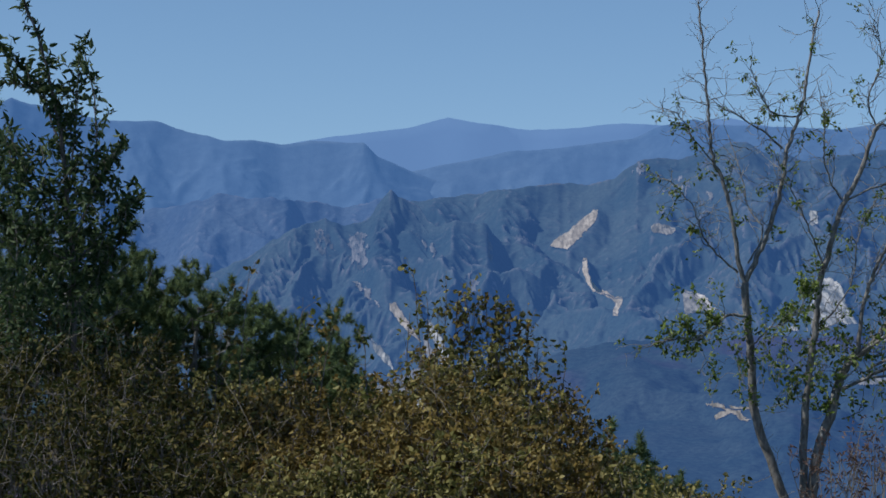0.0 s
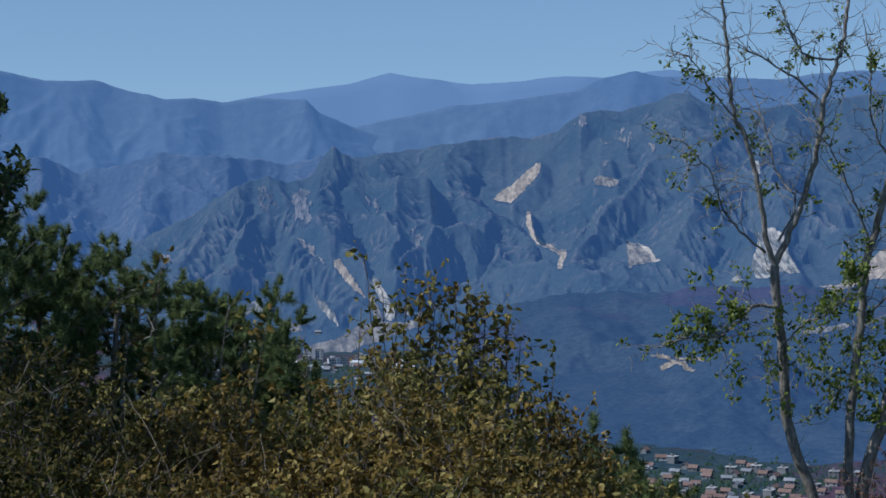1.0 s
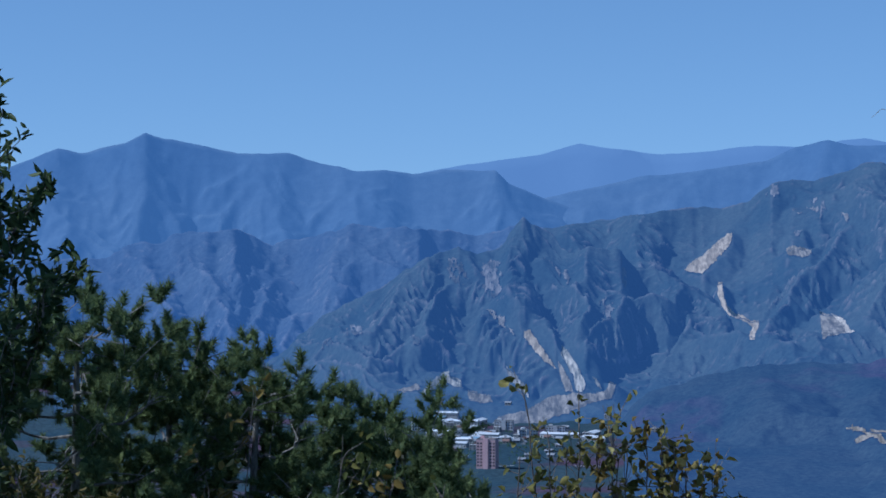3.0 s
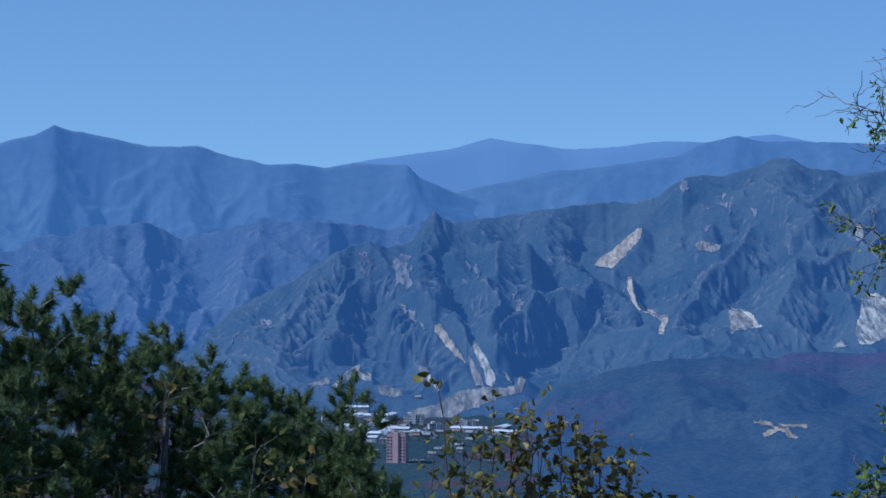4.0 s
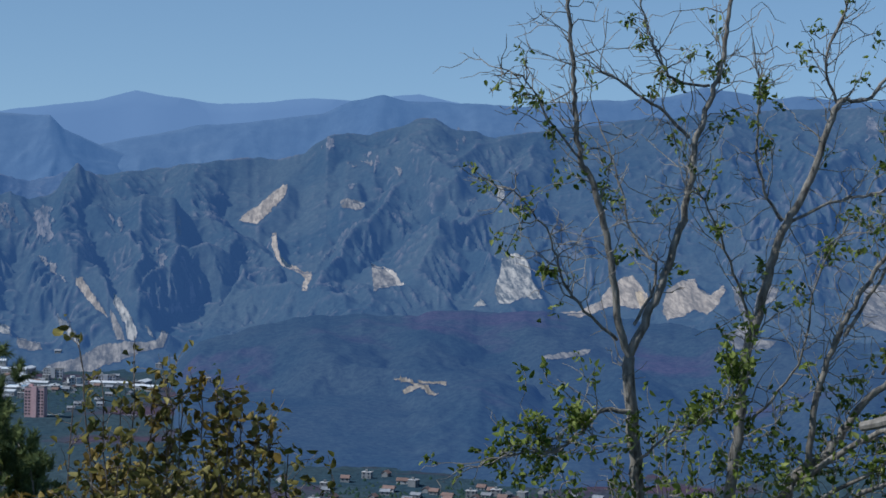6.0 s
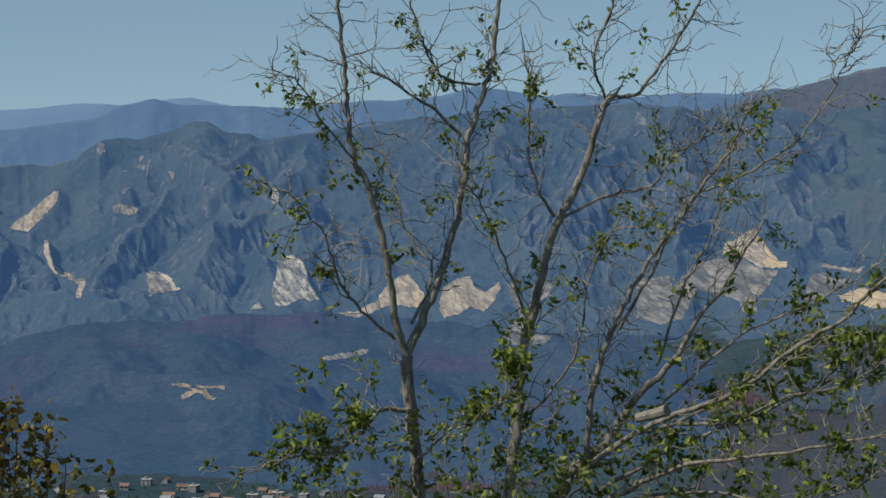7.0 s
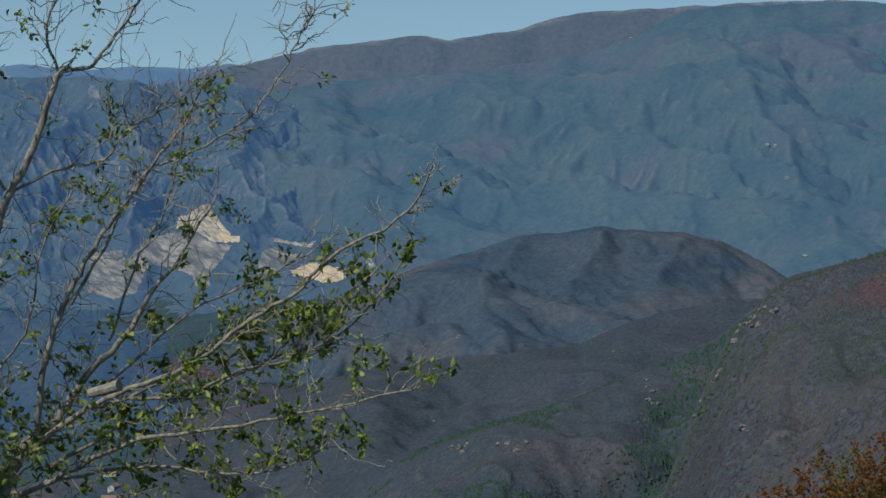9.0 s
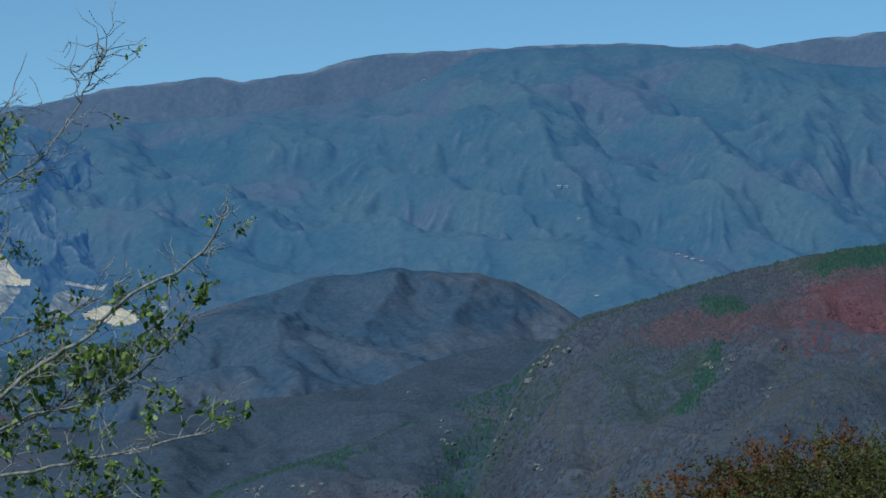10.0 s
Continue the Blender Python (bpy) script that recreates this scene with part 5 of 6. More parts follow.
def small_tree():
    """The sparse small tree at the edge of the slope: three stems, long side limbs, thin twigs, few leaves above and more below."""
    rnd = random.Random(11)
    root = aim(14.9, -13.0, 8.0)
    root.z = float(ground_height(14.9, 8.0))
    ob = tagged(new("small_tree"), "sparse small tree with grey bark and few green leaves", "tree")
    limbs = [  # name, points, depth at both ends, radius at both ends, leaf share, twig share
        ("stem", [(14.9, -15.5), (13.6, -12.2), (12.69, -9.77), (12.6, -8.25), (12.42, -6.53), (12.27, -4.68)], 8.0, 7.9, 0.040, 0.028, 0.6, 0.7),
        ("stem", [(12.27, -4.68), (11.97, -3.68), (11.68, -1.97), (11.32, -0.54), (10.93, 0.31), (10.74, 1.45), (10.7, 2.44), (10.57, 3.43), (10.48, 4.28), (10.38, 5.4), (10.2, 6.8)], 7.9, 7.7, 0.021, 0.006, 0.5, 1.0),
        ("stem", [(12.27, -4.68), (12.62, -3.82), (13.04, -2.82), (13.4, -1.68), (13.68, -0.39), (13.78, 0.75), (14.09, 1.75), (14.37, 2.75), (14.51, 3.74), (14.64, 5.01), (14.9, 6.5)], 7.9, 8.1, 0.024, 0.008, 0.5, 1.0),
        ("limb", [(13.6, 0.89), (12.81, 1.6), (11.95, 2.17), (11.31, 2.56)], 8.0, 7.7, 0.010, 0.004, 0.8, 1.2),
        ("limb", [(14.12, 2.18), (13.23, 2.32), (12.73, 2.95), (12.59, 3.45), (12.3, 4.3)], 8.05, 7.9, 0.008, 0.003, 0.6, 1.2),
        ("limb", [(10.9, 0.31), (10.03, 1.37), (9.39, 2.29), (8.68, 2.54)], 7.8, 7.6, 0.007, 0.0025, 0.9, 1.2),
        ("limb", [(12.37, -6.03), (11.55, -6.1), (11.13, -6.6), (10.41, -7.1), (9.7, -7.17), (8.7, -7.4)], 7.9, 7.6, 0.014, 0.004, 1.6, 1.4),
        ("limb", [(11.98, -4.25), (11.26, -3.68), (10.54, -2.83), (10.25, -1.83), (9.75, -1.12), (9.25, -0.55)], 7.9, 7.6, 0.009, 0.003, 0.8, 1.2),
        ("limb", [(12.4, -3.9), (12.9, -2.54), (12.25, -1.54), (11.82, 0.03), (11.24, 1.45)], 7.9, 8.2, 0.009, 0.003, 0.6, 1.0),
        ("stem", [(14.9, -15.5), (14.75, -12), (14.73, -9.76), (14.89, -8.24), (15.07, -6.23), (15.2, -4.52), (15.48, -3.52), (15.69, -2.52), (16.04, -1.38), (16.46, -0.52), (16.88, 0.62), (17.22, 1.62), (17.44, 1.9)], 8.0, 8.15, 0.036, 0.014, 0.5, 0.9),
        ("limb", [(17.44, 1.9), (18.07, 1.98), (18.77, 2.9), (19.47, 4.02), (19.74, 5.14), (20, 6.2)], 8.15, 8.3, 0.011, 0.004, 0.35, 1.5),
        ("limb", [(16.03, -1.2), (15.53, -0.38), (15.31, 0.76), (15.37, 1.9), (15.2, 3.0)], 8.1, 7.9, 0.009, 0.003, 0.6, 1.2),
        ("limb", [(15.34, -3.9), (14.83, -2.53), (14.25, -1.1), (13.82, -0.39)], 8.05, 7.8, 0.009, 0.003, 0.7, 1.2),
        ("limb", [(17.29, 1.76), (16.93, 2.75), (17.35, 4.02), (17.48, 4.87), (17.3, 6.0)], 8.15, 8.0, 0.009, 0.003, 0.35, 1.6),
        ("limb", [(16.15, -1.2), (17.38, -0.58), (18.37, -0.37), (19.07, 0.49), (19.92, 0.92), (20.6, 1.6)], 8.1, 8.3, 0.009, 0.003, 0.35, 1.6),
        ("stem", [(14.9, -15.5), (15.2, -12.0), (15.73, -9.89), (16.08, -8.5), (16.43, -7.63), (17.14, -7.06), (17.57, -6.49), (18.13, -5.63), (18.98, -4.77), (19.67, -3.62), (20.51, -2.48), (21.2, -1.2)], 8.0, 8.3, 0.050, 0.005, 0.8, 1.1),
        ("limb", [(16.8, -7.4), (16.99, -5.5), (17.41, -4.07), (17.83, -3.22), (18.39, -2.21), (19.09, -1.21), (19.78, -0.22), (20.34, 0.49), (20.89, 1.77)], 8.05, 7.9, 0.020, 0.004, 0.6, 1.4),
        ("limb", [(16.43, -7.8), (17.64, -6.87), (18.78, -6.22), (20.63, -5.49), (21.91, -4.47), (23.17, -3.67), (24.29, -2.59), (25.41, -2.01), (26.24, -1.3), (26.65, -0.3)], 8.05, 7.7, 0.018, 0.004, 0.8, 1.1),
        ("limb", [(16.2, -8.8), (17.22, -8.36), (18.93, -7.49), (20.65, -7.19), (22.78, -6.8), (24.76, -6.41), (26.44, -5.95)], 8.05, 7.6, 0.017, 0.004, 0.9, 1.1),
        ("limb", [(17.6, -4.0), (18.6, -2.23), (19.44, -0.65), (20.15, -0.36), (21.43, 0.36), (22.13, 0.94), (22.96, 2.22), (23.31, 2.92), (23.58, 3.49)], 8.0, 8.2, 0.010, 0.003, 0.25, 1.1),
        ("limb", [(18.0, -6.6), (19.92, -5.92), (21.48, -4.76), (22.75, -4.18), (24.17, -3.87), (25.28, -3.01)], 8.05, 8.3, 0.012, 0.004, 1.0, 1.2),
        ("limb", [(19.0, -6.3), (20.4, -6.3), (21.9, -5.6), (23.2, -5.3), (24.3, -4.6)], 8.05, 7.8, 0.010, 0.003, 1.2, 1.2),
        ("limb", [(18.6, -4.9), (19.2, -3.0), (19.9, -1.6), (20.3, 0.0)], 8.1, 7.9, 0.009, 0.003, 0.5, 1.3),
        ("limb", [(15.1, -6.3), (15.9, -5.6), (16.6, -4.4), (16.9, -2.6), (17.6, -1.2)], 8.1, 7.8, 0.009, 0.003, 0.6, 1.2),
        ("limb", [(17.2, -8.0), (19.1, -6.9), (20.9, -6.2), (22.4, -5.4), (23.7, -5.0), (25.0, -4.1), (26.2, -2.4)], 8.05, 7.9, 0.012, 0.003, 1.0, 1.2),
        ("limb", [(18.2, -6.3), (19.6, -5.0), (21.0, -3.9), (22.6, -3.2), (24.0, -2.3)], 8.05, 8.1, 0.010, 0.003, 0.9, 1.2),
        ("limb", [(17.0, -8.4), (19.6, -8.0), (21.6, -8.2), (23.4, -7.9), (24.2, -7.3)], 8.0, 7.7, 0.010, 0.003, 1.3, 1.2),
        ("limb", [(12.5, -7.4), (13.3, -6.6), (14.1, -6.3), (14.9, -5.6)], 7.9, 7.7, 0.008, 0.003, 1.6, 1.2),
    ]
    fine, low_spots, top_spots, stems = [], [], [], []
    for name, pts, d0, d1, r0, r1, leafy, twiggy in limbs:
        path = limb_path(pts, d0, d1, rnd)
        holder = ob if name == "stem" else min(stems, key=lambda st: min((p - path[0]).length for p in st[1]))[0]
        v, f = tube(path, r0 * (0.70 if name == "stem" else 0.68), r1 * 0.75, 8)
        piece = raw_part(name, v, f, M_bark, holder, smooth=True)
        if name == "stem":
            stems.append((piece, path))
        n = len(path)
        for k in range(int(n * 1.1 * twiggy)):
            i = rnd.randrange(max(1, n // 6), n)
            tan = (path[min(i + 1, n - 1)] - path[max(i - 1, 0)]).normalized()
            way = tan * 0.6 + wild(rnd, 0.6) + Vector((0, 0, 0.12))
            way.y *= 0.5
            length = rnd.uniform(0.07, 0.27) * (1.0 if r0 > 0.008 else 0.8)
            side = kinked(path[i], way, length, rnd)
            fine.append(tube(side, 0.0027, 0.0011, 4))
            tips = [side]
            for j in range(rnd.randint(1, 3)):
                q = rnd.randint(1, len(side) - 1)
                sub = kinked(side[q], (side[q] - side[q - 1]).normalized() + wild(rnd, 0.7), length * rnd.uniform(0.25, 0.55), rnd, 3)
                fine.append(tube(sub, 0.0018, 0.0009, 3))
                tips.append(sub)
            low = side[-1].z < EYE - 0.30
            share = leafy * (0.85 if low else 0.42)
            if rnd.random() < 0.22 + share * 0.5:
                for path2 in tips:
                    if rnd.random() > (0.17 if low else 0.16) + share * 0.24:
                        continue
                    for q in range(rnd.randint(8, 20)):
                        w = rnd.randint(max(1, len(path2) - 3), len(path2) - 1)
                        (low_spots if low else top_spots).append((path2[w] + wild(rnd, 0.012), path2[w] - path2[w - 1]))
    # leafy water shoots round the foot
    for k in range(165):
        b = rnd.choice((rnd.uniform(10.0, 14.5), rnd.uniform(13, 18), rnd.uniform(14.5, 25)))
        e = rnd.uniform(-9.8, -6.6) if b < 19 else rnd.uniform(-8.6, -5.2)
        p = aim(b, e, rnd.uniform(7.7, 8.3))
        side = twig(p, wild(rnd, 0.5) + Vector((0, 0, 0.8)), rnd.uniform(0.10, 0.24), rnd, 0.5)
        for q in range(rnd.randint(5, 14)):
            w = rnd.randint(1, len(side) - 1)
            low_spots.append((side[w] + wild(rnd, 0.012), side[w] - side[w - 1]))
        fine.append(tube(side, 0.0028, 0.001, 4))
    v, f = merge(fine)
    raw_part("twigwork", v, f, M_paletwig, ob, kind="stuff")
    leaves_mesh("foliage", low_spots, 0.030, M_leaf_green, ob, rnd, 0.58, 0.2)
    leaves_mesh("foliage", top_spots, 0.025, M_leaf_green, ob, rnd, 0.52, 0.4)
    # the sawn-off stub
    stub = [aim(18.1, -6.2, 7.93), aim(18.45, -6.12, 7.9), aim(18.85, -6.0, 7.86)]
    v, f = tube(curve(stub, 3), 0.017, 0.021, 9)
    raw_part("sawn_stub", v, f, M_cutwood, ob, "pale weathered sawn-off stub")


def elm():
    """The leafy young tree at the left with long arching shoots."""
    rnd = random.Random(21)
    ob = tagged(new("young_tree"), "young dark green tree with long arching leafy shoots", "tree")
    limbs = [
        ("trunk", [(-14.3, -13.5), (-14.5, -9.5), (-14.68, -6.36), (-14.79, -3.85), (-15.01, -2.25), (-15.23, 0.02), (-15.67, 2.27), (-16.22, 4.49), (-16.97, 6.23), (-17.29, 7.6)], 0.030, 0.004),
        ("limb", [(-15.2, 0.1), (-15.89, 2.27), (-16.97, 3.8), (-18.25, 4.63)], 0.008, 0.003),
        ("limb", [(-15.0, -0.6), (-15.45, 1.83), (-16.97, 2.91), (-18.6, 3.09)], 0.008, 0.003),
        ("limb", [(-14.75, -3.6), (-13.79, -1.09), (-13.75, 1.87), (-14.25, 4.57)], 0.010, 0.003),
        ("limb", [(-14.7, -3.3), (-13.79, -1.32), (-13.24, -0.17), (-12.57, 0.64)], 0.008, 0.003),
        ("limb", [(-14.6, -4.4), (-13.4, -3.0), (-12.33, -2), (-11.66, -1.57)], 0.008, 0.003),
        ("limb", [(-15.0, -1.9), (-14.79, 0.71), (-14.8, 2.98), (-14.84, 4.32)], 0.008, 0.003),
        ("limb", [(-14.9, -3.0), (-16.2, -1.5), (-17.2, 0.3), (-18.6, 1.2)], 0.010, 0.003),
        ("limb", [(-14.8, -4.2), (-16.4, -3.4), (-17.8, -2.4), (-19.2, -1.9)], 0.010, 0.003),
        ("limb", [(-14.6, -6), (-13.4, -4.6), (-12.8, -3.2), (-12.6, -1.9)], 0.008, 0.003),
    ]
    fine, spots, trunk = [], [], None
    for k, (name, pts, r0, r1) in enumerate(limbs):
        path = limb_path([(b - 1.05, e) for b, e in pts], 7.9, 7.9 + rnd.uniform(-0.4, 0.4), rnd)
        v, f = tube(path, r0 * 0.8, r1, 7)
        piece = raw_part(name, v, f, M_twig, ob if name == "trunk" else trunk, smooth=True)
        trunk = piece if name == "trunk" else trunk
        n = len(path)
        for i in range(n // 5, n):
            up = i / n
            for j in range(2 if up < 0.75 else 1):
                tan = (path[min(i + 1, n - 1)] - path[i - 1]).normalized()
                side = twig(path[i], tan * 0.7 + wild(rnd, 0.5) + Vector((0, 0, 0.3)), rnd.uniform(0.06, 0.26) * (1.15 - 0.75 * up), rnd, 0.4)
                fine.append(tube(side, 0.0025, 0.001, 4))
                for q in range(1, len(side)):
                    for z in range(2):
                        spots.append((side[q] + wild(rnd, 0.006), side[q] - side[q - 1]))
            spots.append((path[i], wild(rnd)))
    for k in range(230):
        p = aim(rnd.uniform(-19.5, -14.3), 0.8 - 10.5 * rnd.random() ** 0.8, rnd.uniform(7.6, 8.2))
        side = twig(p, wild(rnd, 0.4) + Vector((0, 0, 0.8)), rnd.uniform(0.15, 0.3), rnd, 0.4)
        fine.append(tube(side, 0.0025, 0.001, 4))
        for q in range(1, len(side)):
            for z in range(3):
                spots.append((side[q] + wild(rnd, 0.012), side[q] - side[q - 1]))
    v, f = merge(fine)
    raw_part("twigwork", v, f, M_twig, ob, kind="stuff")
    leaves_mesh("foliage", spots, 0.058, M_leaf_young, ob, rnd, 0.36, 0.1, stray=0.5)


def shrub(label, bearing, d, top, half, leaf, count, size, stalk, rnd, group="shrubs on the hilltop", wide=0.62):
    """A dense many-stemmed shrub reaching up to the given height."""
    ob = tagged(new("shrub"), label, "shrub", group)
    foot = toward(bearing, 0) * d
    foot.z = float(ground_height(bearing, d)) - 0.05
    crest = aim(bearing, top, d).z
    high = max(0.35, crest - foot.z)
    stems, fine, spots = [], [], []
    n = 13
    for k in range(n):
        a, out = rnd.uniform(0, 2 * math.pi), math.sqrt(rnd.random()) * half
        tip = foot + Vector((math.cos(a) * out, math.sin(a) * out, max(0.3, high - half * (0.55 * (out / half) ** 2 + rnd.uniform(0, 0.45)))))
        mid = foot.lerp(tip, 0.5) + Vector((-math.cos(a), -math.sin(a), 0)) * out * 0.22 + wild(rnd, 0.03)
        path = curve([foot + wild(rnd, 0.03), mid, tip], 5, 0.008, rnd)
        stems.append(tube(path, 0.007, 0.002, 4))
        per = count // n
        for j in range(max(6, per // 9)):
            i = len(path) - 1 - int((len(path) * 0.75) * rnd.random() ** 1.3)
            side = twig(path[i], wild(rnd, 0.8) + Vector((0, 0, 0.45)), rnd.uniform(0.07, 0.22) * min(2.2, half / 0.4), rnd, 0.5, 2)
            fine.append(tube([side[0], side[-1]], 0.002, 0.0009, 3))
            for q in range(9):
                w = rnd.randint(1, len(side) - 1)
                spots.append((side[w] + wild(rnd, 0.010), side[w] - side[w - 1]))
    v, f = merge(stems)
    raw_part("stem_clump", v, f, stalk, ob, kind="stuff")
    v, f = merge(fine)
    raw_part("twigwork", v, f, M_twig, ob, kind="stuff")
    leaves_mesh("foliage", spots, size, leaf, ob, rnd, wide, 0.25)
    return ob


def thicket():
    rnd = random.Random(31)
    edge = [(-20, -5.0), (-17, -5.2), (-14, -6.2), (-12, -7.2), (-10, -8.6), (-9, -8.2), (-7, -8.4), (-5, -8.9), (-3, -8.6), (-2, -8.0), (-0.5, -6.9), (1, -6.5), (2.6, -6.8), (3.9, -8.0),
            (4.8, -9.2), (6.2, -10.7), (8, -11.5), (10, -12.3), (12, -13), (18, -12.5), (22, -14)]
    brown = "dense yellow-brown autumn shrub on the hilltop"
    dark = "dense dark green shrub on the hilltop"
    for layer, (d, drop) in enumerate(((8.7, 0.0), (8.0, 1.1), (7.2, 2.6), (6.5, 4.2), (5.9, 5.8))):
        b = -20.0 + layer * 0.8
        while b < 19:
            top = lerp_points(b, edge) - drop + rnd.uniform(-0.5, 0.25)
            if top > -15.5 and not (b > 9.5 and layer < 1):
                if b < -10.0 + rnd.uniform(-1.5, 1.5):
                    shrub(dark, b, d + rnd.uniform(-0.3, 0.3), top, 0.36, M_leaf_dark, 1800, 0.036, M_twig, rnd, wide=0.5)
                elif b > 5 or rnd.random() < 0.3:
                    shrub("olive green shrub turning yellow on the hilltop", b, d + rnd.uniform(-0.3, 0.3), top, 0.34, M_leaf_olive, 2200, 0.035, M_twig, rnd)
                else:
                    shrub(brown, b, d + rnd.uniform(-0.3, 0.3), top, 0.34, M_leaf_brown, 2500, 0.035, M_twig, rnd)
            b += rnd.uniform(1.9, 2.6)
    for b, d, top in ((16.5, 7.4, -10.6), (18.6, 7.6, -10.2), (20.6, 7.8, -10.4)):
        shrub("dry reddish-brown brush beside the small tree", b, d, top, 0.34, M_leaf_dry, 1000, 0.03, M_drystalk, rnd, wide=0.3)
    # tall single stalks that stand over the thicket, no higher than this line
    over = [(-9.2, -5.6), (-8.6, -4.9), (-8.0, -4.9), (-7.6, -6.9), (-6.7, -6.1), (-6.3, -6.1), (-5.6, -6.9), (-3.0, -7.4), (-1.9, -4.7), (-1.5, -4.65), (-0.8, -5.7), (0.1, -5.35), (0.5, -5.35), (1.2, -5.9), (2.0, -5.75), (2.4, -5.85), (2.8, -6.6), (3.4, -6.7), (4.0, -7.3), (5, -8)]
    for b, top, lean, leaf, n in ((-8.5, -4.8, 0.25, M_leaf_brown, 46), (-6.2, -6.2, 0.4, M_leaf_lime, 40), (-5.0, -6.5, 0.5, M_leaf_brown, 36), (-1.55, -4.7, -0.35, M_leaf_olive, 30), (-0.2, -5.1, 0.1, M_leaf_olive, 70),
                                  (0.6, -5.3, -0.1, M_leaf_olive, 80), (1.9, -5.7, 0.15, M_leaf_olive, 60), (2.5, -5.9, 0.1, M_leaf_brown, 70), (4.9, -7.6, 0.3, M_leaf_lime, 26), (3.3, -6.6, 0.2, M_leaf_brown, 50),
                                  (-9.6, -7.0, 0.2, M_leaf_brown, 30), (-3.6, -7.2, -0.2, M_leaf_lime, 40), (-1.0, -5.6, -0.2, M_leaf_olive, 50), (-0.5, -6.0, 0.1, M_leaf_olive, 60), (0.3, -5.7, 0.15, M_leaf_brown, 60),
                                  (1.0, -5.1, 0.05, M_leaf_olive, 44), (1.5, -5.9, -0.15, M_leaf_brown, 56), (2.2, -5.4, 0.1, M_leaf_olive, 44), (2.9, -5.5, 0.2, M_leaf_olive, 44), (3.2, -6.1, -0.1, M_leaf_olive, 44),
                                  (0.8, -6.3, 0.2, M_leaf_olive, 60), (1.9, -6.4, -0.2, M_leaf_olive, 60), (-1.7, -6.2, 0.1, M_leaf_lime, 40), (3.7, -6.6, 0.1, M_leaf_lime, 40)):
        ob = tagged(new("stalk"), "tall leafy stalk standing over the shrubs", "plant", "tall stalks")
        tip = aim(b, min(top, float(lerp_points(b, over)) - rnd.uniform(0.0, 0.25)), 7.9)
        foot = Vector((tip.x - lean * 0.5, tip.y, float(ground_height(b, 7.9)) - 0.05))
        path = curve([foot, foot.lerp(tip, 0.55) + Vector((-lean * 0.05, 0, 0.0)), tip], 9, 0.006, rnd)
        v, f = tube(path, 0.006, 0.002, 6)
        raw_part("stem", v, f, M_twig, ob)
        spots, fine = [], []
        for k in range(n // 2):
            i = rnd.randint(len(path) // 2, len(path) - 1)
            side = twig(path[i], wild(rnd, 0.7) + Vector((0, 0, 0.5)), rnd.uniform(0.05, 0.17), rnd, 0.4, 3)
            fine.append(tube(side, 0.0018, 0.0009, 3))
            for q in range(3):
                spots.append((side[rnd.randint(1, 3)] + wild(rnd, 0.008), side[-1] - side[0]))
        v, f = merge(fine)
        raw_part("twigwork", v, f, M_twig, ob, kind="stuff")
        leaves_mesh("foliage", spots, 0.040, leaf, ob, rnd, 0.66, 0.2)
    # bare dry canes
    for k in range(26):
        b = rnd.choice((rnd.uniform(-19, -10), rnd.uniform(-10, 4), rnd.uniform(9, 18)))
        ob = tagged(new("dry_cane"), "bare dry cane in the thicket", "cane", "dry canes")
        e = float(lerp_points(b, edge)) - rnd.uniform(0.2, 3.5)
        tip = aim(b, e, rnd.uniform(6.6, 7.8))
        foot = tip + Vector((rnd.uniform(-0.9, 0.9), rnd.uniform(0, 0.3), -0.9))
        foot.z = float(ground_height(b, 7.5)) - 0.1
        mid = foot.lerp(tip, 0.6) + Vector((0, 0, 0.2)) + wild(rnd, 0.1)
        v, f = tube(curve([foot, mid, tip], 7, 0.006, rnd), 0.0036, 0.0012, 5)
        raw_part("stem", v, f, M_drystalk, ob)


